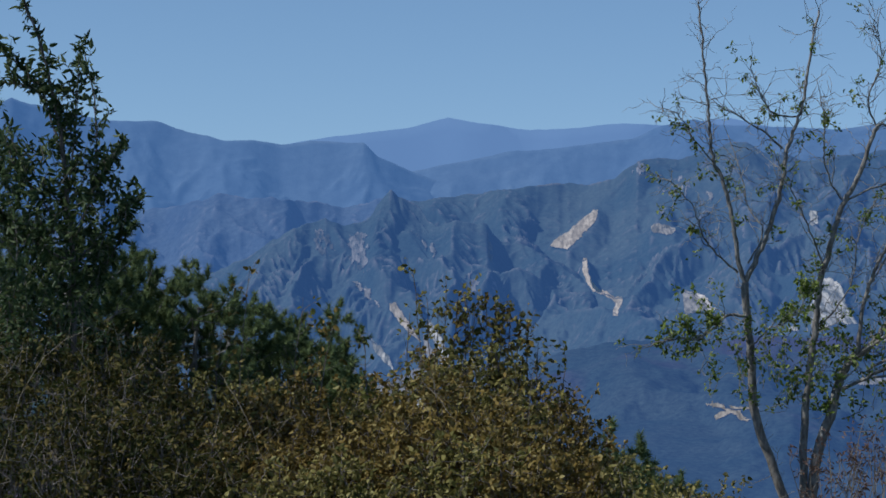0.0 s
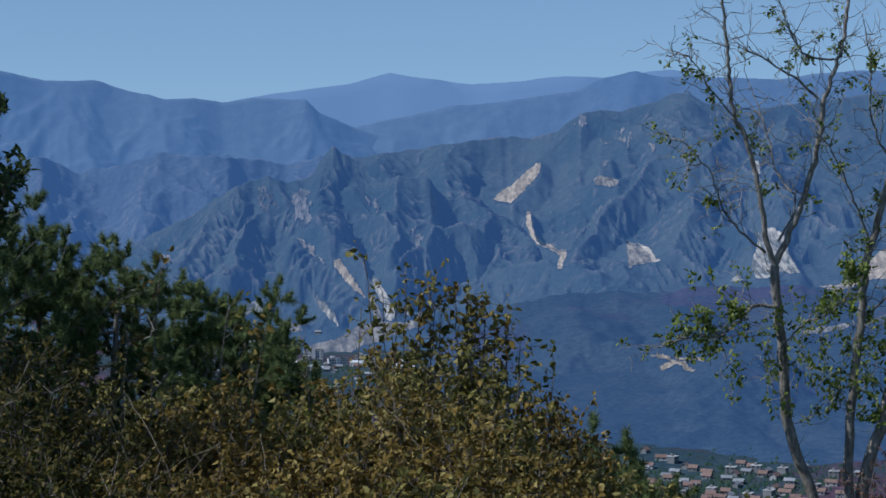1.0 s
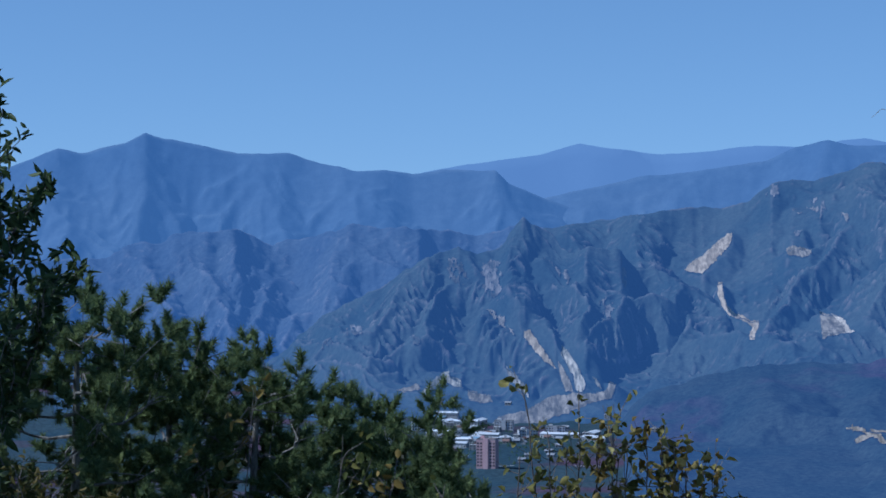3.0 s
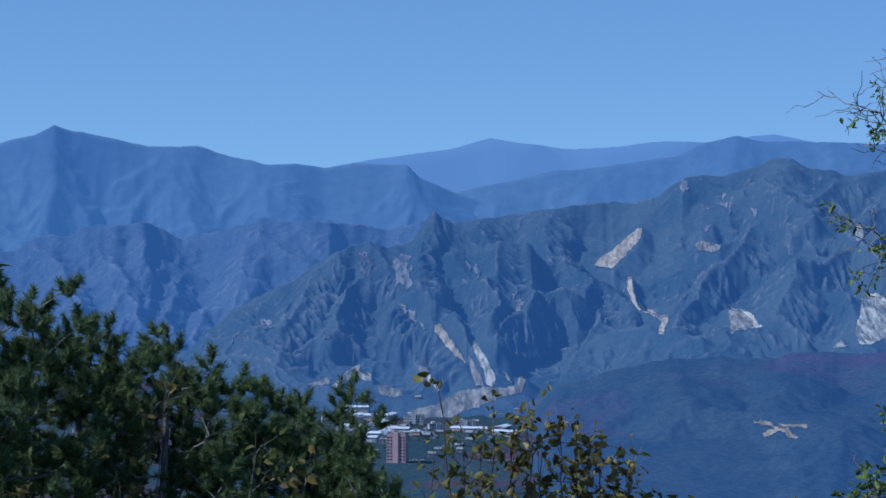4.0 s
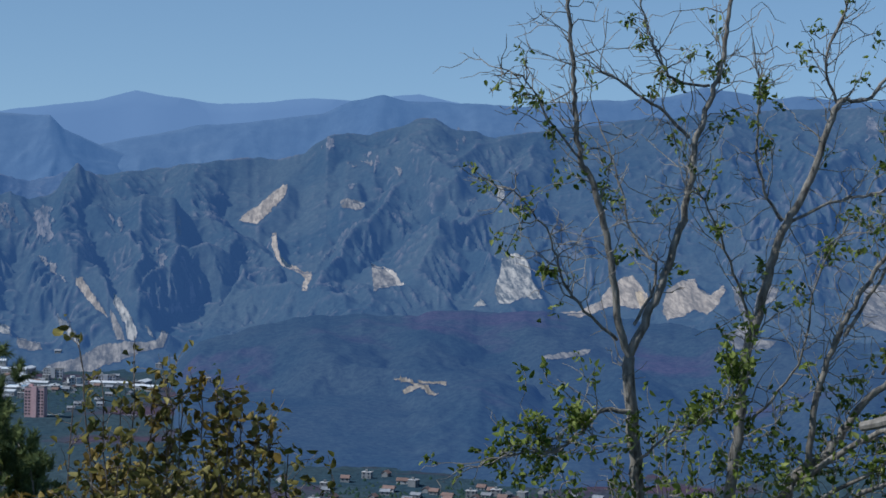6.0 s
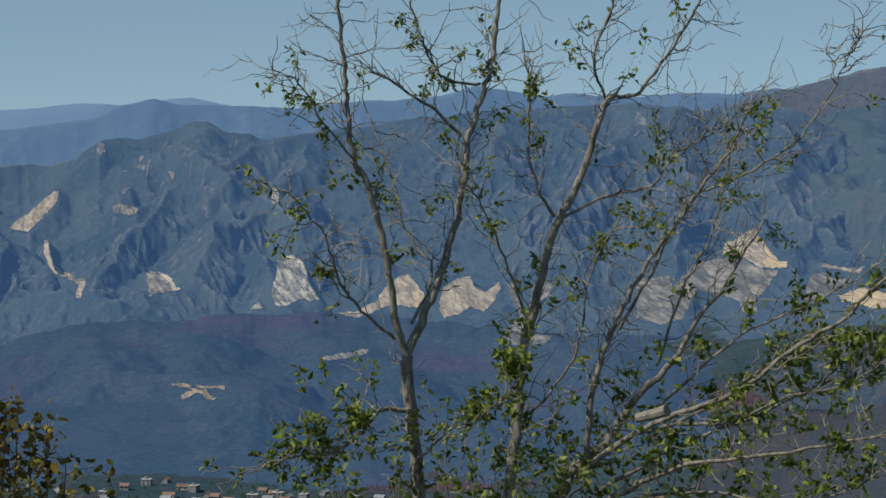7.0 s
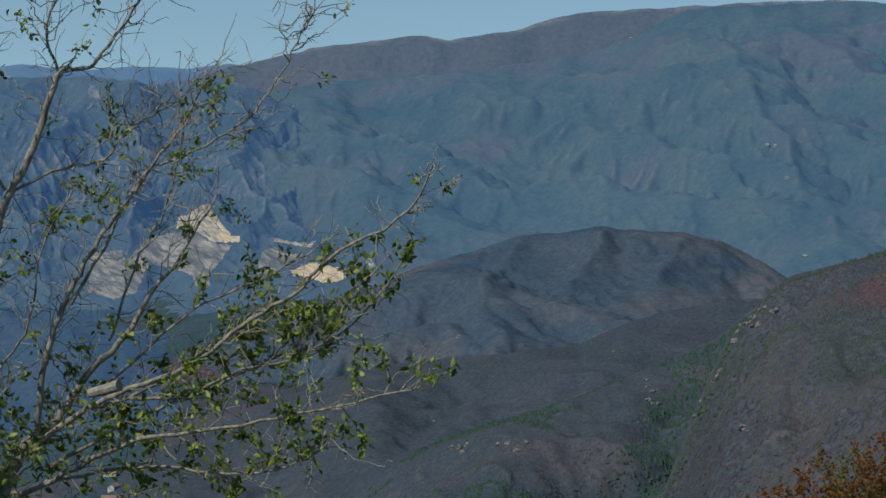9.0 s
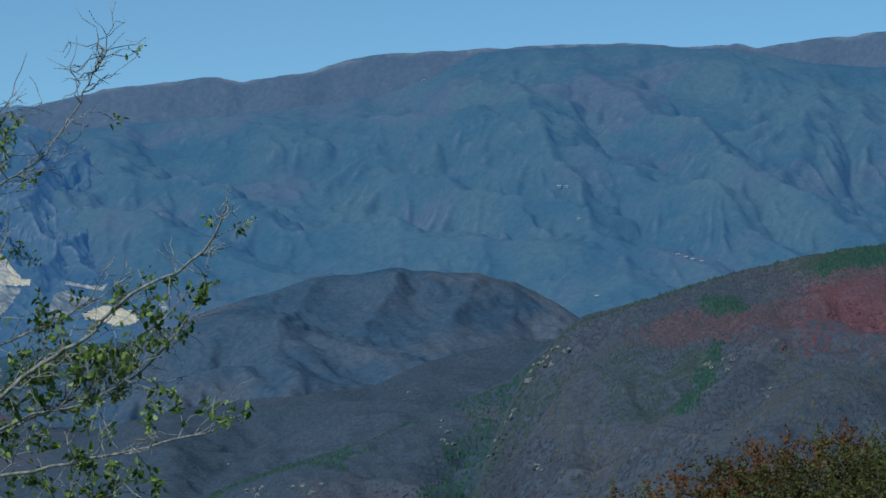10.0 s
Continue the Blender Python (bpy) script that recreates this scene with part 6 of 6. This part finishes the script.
def pine(bearing, d, top, half, shoots, rnd, label="dark green bushy pine tree below the hilltop"):
    """A bushy pine: trunk, whorls of limbs turning up at the ends, each shoot a brush of needles."""
    ob = tagged(new("pine_tree"), label, "tree", "pines below the hilltop")
    foot = toward(bearing, 0) * d
    foot.z = float(ground_height(bearing, d)) - 0.1
    crest = aim(bearing, top, d).z - 0.05 - 0.13 * half
    v, f = tube(curve([foot, foot.lerp(Vector((foot.x, foot.y, crest)), 0.5) + wild(rnd, 0.06), Vector((foot.x, foot.y, crest - 0.15))], 6), 0.10, 0.015, 8)
    trunk = raw_part("trunk", v, f, M_bark, ob, smooth=True)
    limbs, brushes = [], [(Vector((foot.x, foot.y, crest - 0.22)), Vector((0, 0, 1)))]
    high = min(crest - foot.z - 0.3, half * 2.6)
    n = max(14, shoots // 14)
    for k in range(n):
        t = (k + 0.5) / n
        z = crest - 0.12 - high * t
        reach = half * (0.30 + 0.75 * math.sin(min(1.0, t * 1.25) * math.pi / 2)) * rnd.uniform(0.7, 1.08)
        a = k * 2.39996 + rnd.uniform(-0.3, 0.3)
        start = Vector((foot.x, foot.y, z))
        out = Vector((math.cos(a), math.sin(a), 0))
        end = start + out * reach + Vector((0, 0, reach * 0.34))
        mid = start + out * reach * 0.55 + Vector((0, 0, reach * 0.02))
        path = curve([start, mid, end], 5, 0.012, rnd)
        limbs.append([tube(path, 0.016, 0.005, 5)])
        for j in range(max(4, int(0.46 * shoots / n))):
            i = rnd.choice((len(path) - 1, len(path) - 1, len(path) - 3, rnd.randint(3, len(path) - 1)))
            lobe = path[i] + wild(rnd, 0.06 + 0.12 * half) + Vector((0, 0, 0.07))
            limbs[-1].append(tube([path[i], lobe], 0.006, 0.003, 4))
            for q in range(5):
                off = Vector((rnd.gauss(0, 0.045), rnd.gauss(0, 0.045), rnd.gauss(0, 0.06)))
                brushes.append((lobe + off, (off * 9 + wild(rnd, 0.2) + Vector((0, 0, 0.75))).normalized()))
    for pieces in limbs:
        v, f = merge(pieces)
        raw_part("limb", v, f, M_bark, trunk)
    r = np.random.RandomState(rnd.randrange(1 << 30))
    m = 120
    c = np.array([b[0] for b in brushes], float)
    w = np.array([b[1] for b in brushes], float)
    k = len(c)
    s = r.uniform(0, 1, (k, m, 1))
    long = r.uniform(0.08, 0.14, (k, 1, 1))
    base = c[:, None] + w[:, None] * (s - 0.5) * long
    way = r.normal(0, 1, (k, m, 3))
    way -= w[:, None] * np.sum(way * w[:, None], axis=2, keepdims=True)
    way /= np.linalg.norm(way, axis=2)[..., None]
    way = way * np.sqrt(1.06 - s ** 3) + w[:, None] * (0.30 + 0.30 * s) + r.normal(0, 0.12, (k, m, 3))
    way /= np.linalg.norm(way, axis=2)[..., None]
    wid = np.cross(way, r.normal(0, 1, (k, m, 3)))
    wid /= np.linalg.norm(wid, axis=2)[..., None]
    ln = r.uniform(0.050, 0.068, (k, m, 1)) * r.uniform(0.8, 1.25, (k, 1, 1))
    tri = np.stack([base - wid * 0.0038, base + wid * 0.0038, base + way * ln], 2).reshape(-1, 3)
    # the close inner needles of each brush, a rough spindle
    p = np.cross(w, np.array([0.3, 0.9, 0.2]))
    p /= np.linalg.norm(p, axis=1)[:, None]
    o = np.cross(w, p)
    girth = r.uniform(0.026, 0.036, (k, 1))
    ring = [c + (p * math.cos(q * 2.094) + o * math.sin(q * 2.094)) * girth + w * r.uniform(-0.02, 0.03, (k, 1)) for q in range(3)]
    head, tail = c + w * long[:, 0] * 0.5, c - w * long[:, 0] * 0.5
    core = np.stack([np.stack([ring[q], ring[(q + 1) % 3], tip], 1) for q in range(3) for tip in (head, tail)], 1).reshape(-1, 3)
    tri = np.concatenate([tri, core], 0)
    me = bpy.data.meshes.new("needles")
    me.vertices.add(len(tri))
    me.vertices.foreach_set("co", tri.ravel().astype(np.float32))
    me.loops.add(len(tri))
    me.loops.foreach_set("vertex_index", np.arange(len(tri), dtype=np.int32))
    me.polygons.add(len(tri) // 3)
    me.polygons.foreach_set("loop_start", (np.arange(len(tri) // 3) * 3).astype(np.int32))
    me.materials.append(M_needle)
    me.update(calc_edges=True)
    nd = tagged(new("needles", me), kind="stuff")
    nd.parent = ob
    return ob


def pines():
    rnd = random.Random(41)
    for b, d, top, half, shoots in ((-12.9, 16.5, -1.9, 1.0, 460), (-10.6, 17.5, -2.9, 0.9, 360), (-8.4, 17, -3.5, 0.85, 340), (-6.2, 18, -4.6, 0.8, 300), (-4.7, 17, -5.0, 0.65, 240), (-3.6, 16.5, -6.3, 0.5, 180),
                                    (-15.6, 16, -2.6, 1.0, 360), (5.3, 13.5, -9.4, 0.6, 240), (7.0, 13, -10.4, 0.45, 160), (-18.6, 12, 1.2, 0.7, 200), (3.4, 14, -9.8, 0.5, 160)):
        pine(b, d, top, half, shoots, rnd)


def hillside_bushes():
    """Orange and green bushes on the near slope to the right."""
    rnd = random.Random(51)
    edge = [(33, -9.6), (35.5, -8.3), (36.45, -7.52), (37.3, -7.04), (38.15, -6.81), (38.7, -6.37), (39.55, -6.13), (40.66, -5.82), (41.22, -5.59), (42.33, -5.46), (43.27, -5.52), (46, -5.4), (50, -5.0)]
    looks = [("orange autumn bush on the near slope", M_leaf_orange), ("yellow-green bush on the near slope", M_leaf_lime), ("dark green bush on the near slope", M_leaf_dark), ("rusty brown autumn bush on the near slope", M_leaf_rust), ("crimson autumn bush on the near slope", M_leaf_crimson)]
    for layer in range(3):
        b = 35.0 + layer * 0.4
        while b < 47:
            d = 62 - layer * 5 + rnd.uniform(-2, 2)
            top = float(lerp_points(b, edge)) - layer * 0.55 - 0.12 + rnd.uniform(-0.12, 0.16)
            label, leaf = looks[rnd.choice((0, 1, 3, 3, 1, 0, 0)) if b < 40.3 else (rnd.choice((0, 4, 0, 0, 1)) if layer == 0 else rnd.choice((2, 2, 1, 2, 3, 0)))]
            shrub(label, b, d, top, 1.15, leaf, 2300, 0.085, M_twig, rnd, "bushes on the near slope")
            b += rnd.uniform(0.62, 1.0)


def crowns(name, label, mat, places, size, seed, tall=0.5):
    """Woods too many to count: small ragged crowns, each a bent clump."""
    r = np.random.RandomState(seed)
    n = len(places)
    dome = np.array([(1, 0, -0.65), (0.2, 1, -0.55), (-1, 0.1, -0.65), (-0.1, -1, -0.6), (0.1, 0, tall)], float)
    tri = np.array([(0, 1, 4), (1, 2, 4), (2, 3, 4), (3, 0, 4)])
    s = size * r.uniform(0.5, 1.3, (n, 1, 1)) * r.uniform(0.75, 1.25, (n, 1, 3))
    v = np.asarray(places)[:, None] + dome[None] * s * r.uniform(0.6, 1.4, (n, 5, 1))
    f = (np.arange(n) * 5)[:, None, None] + tri[None]
    me = bpy.data.meshes.new(name)
    me.vertices.add(n * 5)
    me.vertices.foreach_set("co", v.ravel().astype(np.float32))
    me.loops.add(f.size)
    me.loops.foreach_set("vertex_index", f.ravel().astype(np.int32))
    me.polygons.add(n * 4)
    me.polygons.foreach_set("loop_start", (np.arange(n * 4) * 3).astype(np.int32))
    me.polygons.foreach_set("use_smooth", np.ones(n * 4, bool))
    me.materials.append(mat)
    me.update(calc_edges=True)
    return tagged(new(name, me), label, "woods", kind="stuff")


def range_places(which, count, seed, lo=0.05, hi=1.0, keep=None):
    b, d, z = RANGES[which]
    r = np.random.RandomState(seed)
    rows = int(d.shape[0] * 8 / 9)
    i = (lo + (hi - lo) * r.uniform(0, 1, count)) * (rows - 2)
    j = r.uniform(0, 1, count) * (len(b) - 2)
    i, j = i.astype(int), j.astype(int)
    fi, fj = r.uniform(0, 1, count), r.uniform(0, 1, count)
    dd = d[i, j] * (1 - fi) + d[i + 1, j] * fi
    zz = (z[i, j] * (1 - fi) + z[i + 1, j] * fi) * (1 - fj) + (z[i, j + 1] * (1 - fi) + z[i + 1, j + 1] * fi) * fj
    bb = b[j] * (1 - fj) + b[j + 1] * fj
    p = np.stack([np.sin(np.radians(bb)) * dd, np.cos(np.radians(bb)) * dd, zz], 1)
    g = fbm(p[:, 0] / 90, p[:, 1] / 90, seed + 3, 4)
    if keep:
        p = p[(g > keep[0]) & (g < keep[1])]
    return p


def sight(p):
    """Bearing and height in degrees of places, seen from the standpoint."""
    return np.degrees(np.arctan2(p[:, 0], p[:, 1])), np.degrees(np.arctan2(p[:, 2] - EYE, np.hypot(p[:, 0], p[:, 1])))


def within(p, outline, seed, blur=0.25):
    """Which places lie in a stand of wood with a ragged edge."""
    b, h = sight(p)
    r = np.random.RandomState(seed)
    b = b + blur * 2 * (fbm(p[:, 0] / 22, p[:, 1] / 22, seed, 3) - 0.5) + r.normal(0, blur * 0.3, len(b))
    h = h + blur * (fbm(p[:, 0] / 22, p[:, 1] / 22, seed + 50, 3) - 0.5) + r.normal(0, blur * 0.15, len(b))
    hit = np.zeros(len(b), bool)
    for (x0, y0), (x1, y1) in zip(outline, outline[1:] + outline[:1]):
        hit ^= ((y0 > h) != (y1 > h)) & (b < (x1 - x0) * (h - y0) / ((y1 - y0) or 1e-9) + x0)
    return hit


def woods():
    near, middle, spur = 12, 11, 10
    canopy = range_places(near, 90000, 1, 0.03, 1.0)
    canopy = canopy[sight(canopy)[0] < 45.5]
    green = within(canopy, [(41.42, -1.57), (41.97, -1.21), (43.18, -0.97), (44.16, -0.96), (44.17, -1.4), (43.19, -1.51), (42.25, -1.58), (41.56, -1.88)], 61) | within(canopy, [(38.63, -2.45), (39.47, -2.41), (39.93, -2.74), (39.48, -2.84), (38.78, -2.76)], 62) | within(canopy, [(38.05, -5.4), (38.53, -4.47), (38.96, -3.61), (39.28, -3.46), (38.98, -4.39), (38.47, -5.39)], 63)
    scarlet = within(canopy, [(41.25, -3.48), (40.92, -3.02), (41.57, -2.3), (41.95, -1.84), (44.18, -1.65), (44.21, -3.33), (42.35, -3.24), (42.04, -3.56), (41.35, -3.77)], 64, 0.35) & ~green
    red = within(canopy, [(36.67, -3.59), (37.51, -3.04), (38.07, -2.86), (39.48, -2.77), (40.88, -2.57), (41.43, -2), (44.18, -1.51), (44.23, -3.89), (41.18, -3.9), (39.5, -3.51), (38.08, -3.49)], 65, 0.5) & ~green & ~scarlet & (np.random.RandomState(5).uniform(0, 1, len(canopy)) < 0.6)
    rest = ~(green | scarlet | red)
    g = fbm(canopy[:, 0] / 70, canopy[:, 1] / 70, 4, 4)
    dry = fbm(canopy[:, 0] / 34, canopy[:, 1] / 34, 44, 4) > 0.56
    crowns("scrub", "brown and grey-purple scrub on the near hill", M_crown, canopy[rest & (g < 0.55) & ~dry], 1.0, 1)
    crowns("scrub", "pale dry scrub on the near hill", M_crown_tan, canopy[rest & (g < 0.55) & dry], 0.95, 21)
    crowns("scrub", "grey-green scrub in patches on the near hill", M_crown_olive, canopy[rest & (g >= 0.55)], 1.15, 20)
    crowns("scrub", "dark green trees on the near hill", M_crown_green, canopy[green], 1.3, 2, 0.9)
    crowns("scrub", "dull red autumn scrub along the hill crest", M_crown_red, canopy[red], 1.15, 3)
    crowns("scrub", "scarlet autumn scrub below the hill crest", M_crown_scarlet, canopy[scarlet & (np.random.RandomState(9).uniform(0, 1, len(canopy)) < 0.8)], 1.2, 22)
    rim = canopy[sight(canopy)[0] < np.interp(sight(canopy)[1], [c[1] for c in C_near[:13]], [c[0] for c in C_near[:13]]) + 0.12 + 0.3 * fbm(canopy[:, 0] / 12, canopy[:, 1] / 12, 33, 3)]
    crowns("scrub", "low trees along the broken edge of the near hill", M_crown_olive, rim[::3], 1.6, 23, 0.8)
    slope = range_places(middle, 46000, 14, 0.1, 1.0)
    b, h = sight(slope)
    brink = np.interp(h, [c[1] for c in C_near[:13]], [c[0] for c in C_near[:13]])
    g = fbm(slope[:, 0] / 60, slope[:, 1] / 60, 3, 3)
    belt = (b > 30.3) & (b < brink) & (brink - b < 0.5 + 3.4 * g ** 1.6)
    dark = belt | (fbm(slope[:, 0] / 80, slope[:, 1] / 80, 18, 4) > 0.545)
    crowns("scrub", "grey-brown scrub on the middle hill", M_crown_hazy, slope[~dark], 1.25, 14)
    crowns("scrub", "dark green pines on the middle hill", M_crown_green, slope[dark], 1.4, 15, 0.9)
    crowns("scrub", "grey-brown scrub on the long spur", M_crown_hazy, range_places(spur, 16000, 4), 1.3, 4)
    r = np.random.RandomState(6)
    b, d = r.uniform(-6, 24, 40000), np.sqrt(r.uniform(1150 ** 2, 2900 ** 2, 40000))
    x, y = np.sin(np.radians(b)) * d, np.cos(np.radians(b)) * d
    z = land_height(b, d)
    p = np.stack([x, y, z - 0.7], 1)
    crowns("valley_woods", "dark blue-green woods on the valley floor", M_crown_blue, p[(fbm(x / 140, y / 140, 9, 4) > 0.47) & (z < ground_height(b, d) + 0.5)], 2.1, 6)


def village_trees():
    """Trees between the houses of the lower town."""
    r = np.random.RandomState(12)
    b = np.concatenate([r.normal(7.6, 2.2, 1500), r.normal(8.4, 2.4, 1500), r.normal(11.6, 2.4, 1500), r.normal(-3, 1.8, 900)])
    d = np.concatenate([r.normal(1640, 60, 1500), r.normal(1470, 90, 1500), r.normal(1330, 90, 1500), r.normal(2460, 110, 900)])
    p = np.stack([np.sin(np.radians(b)) * d, np.cos(np.radians(b)) * d, land_height(b, d) + 0.4], 1)
    crowns("village_trees", "green trees between the houses of the valley town", M_crown_green, p, 2.3, 12, 0.8)


small_tree()
elm()
thicket()
pines()
hillside_bushes()
woods()
village_trees()
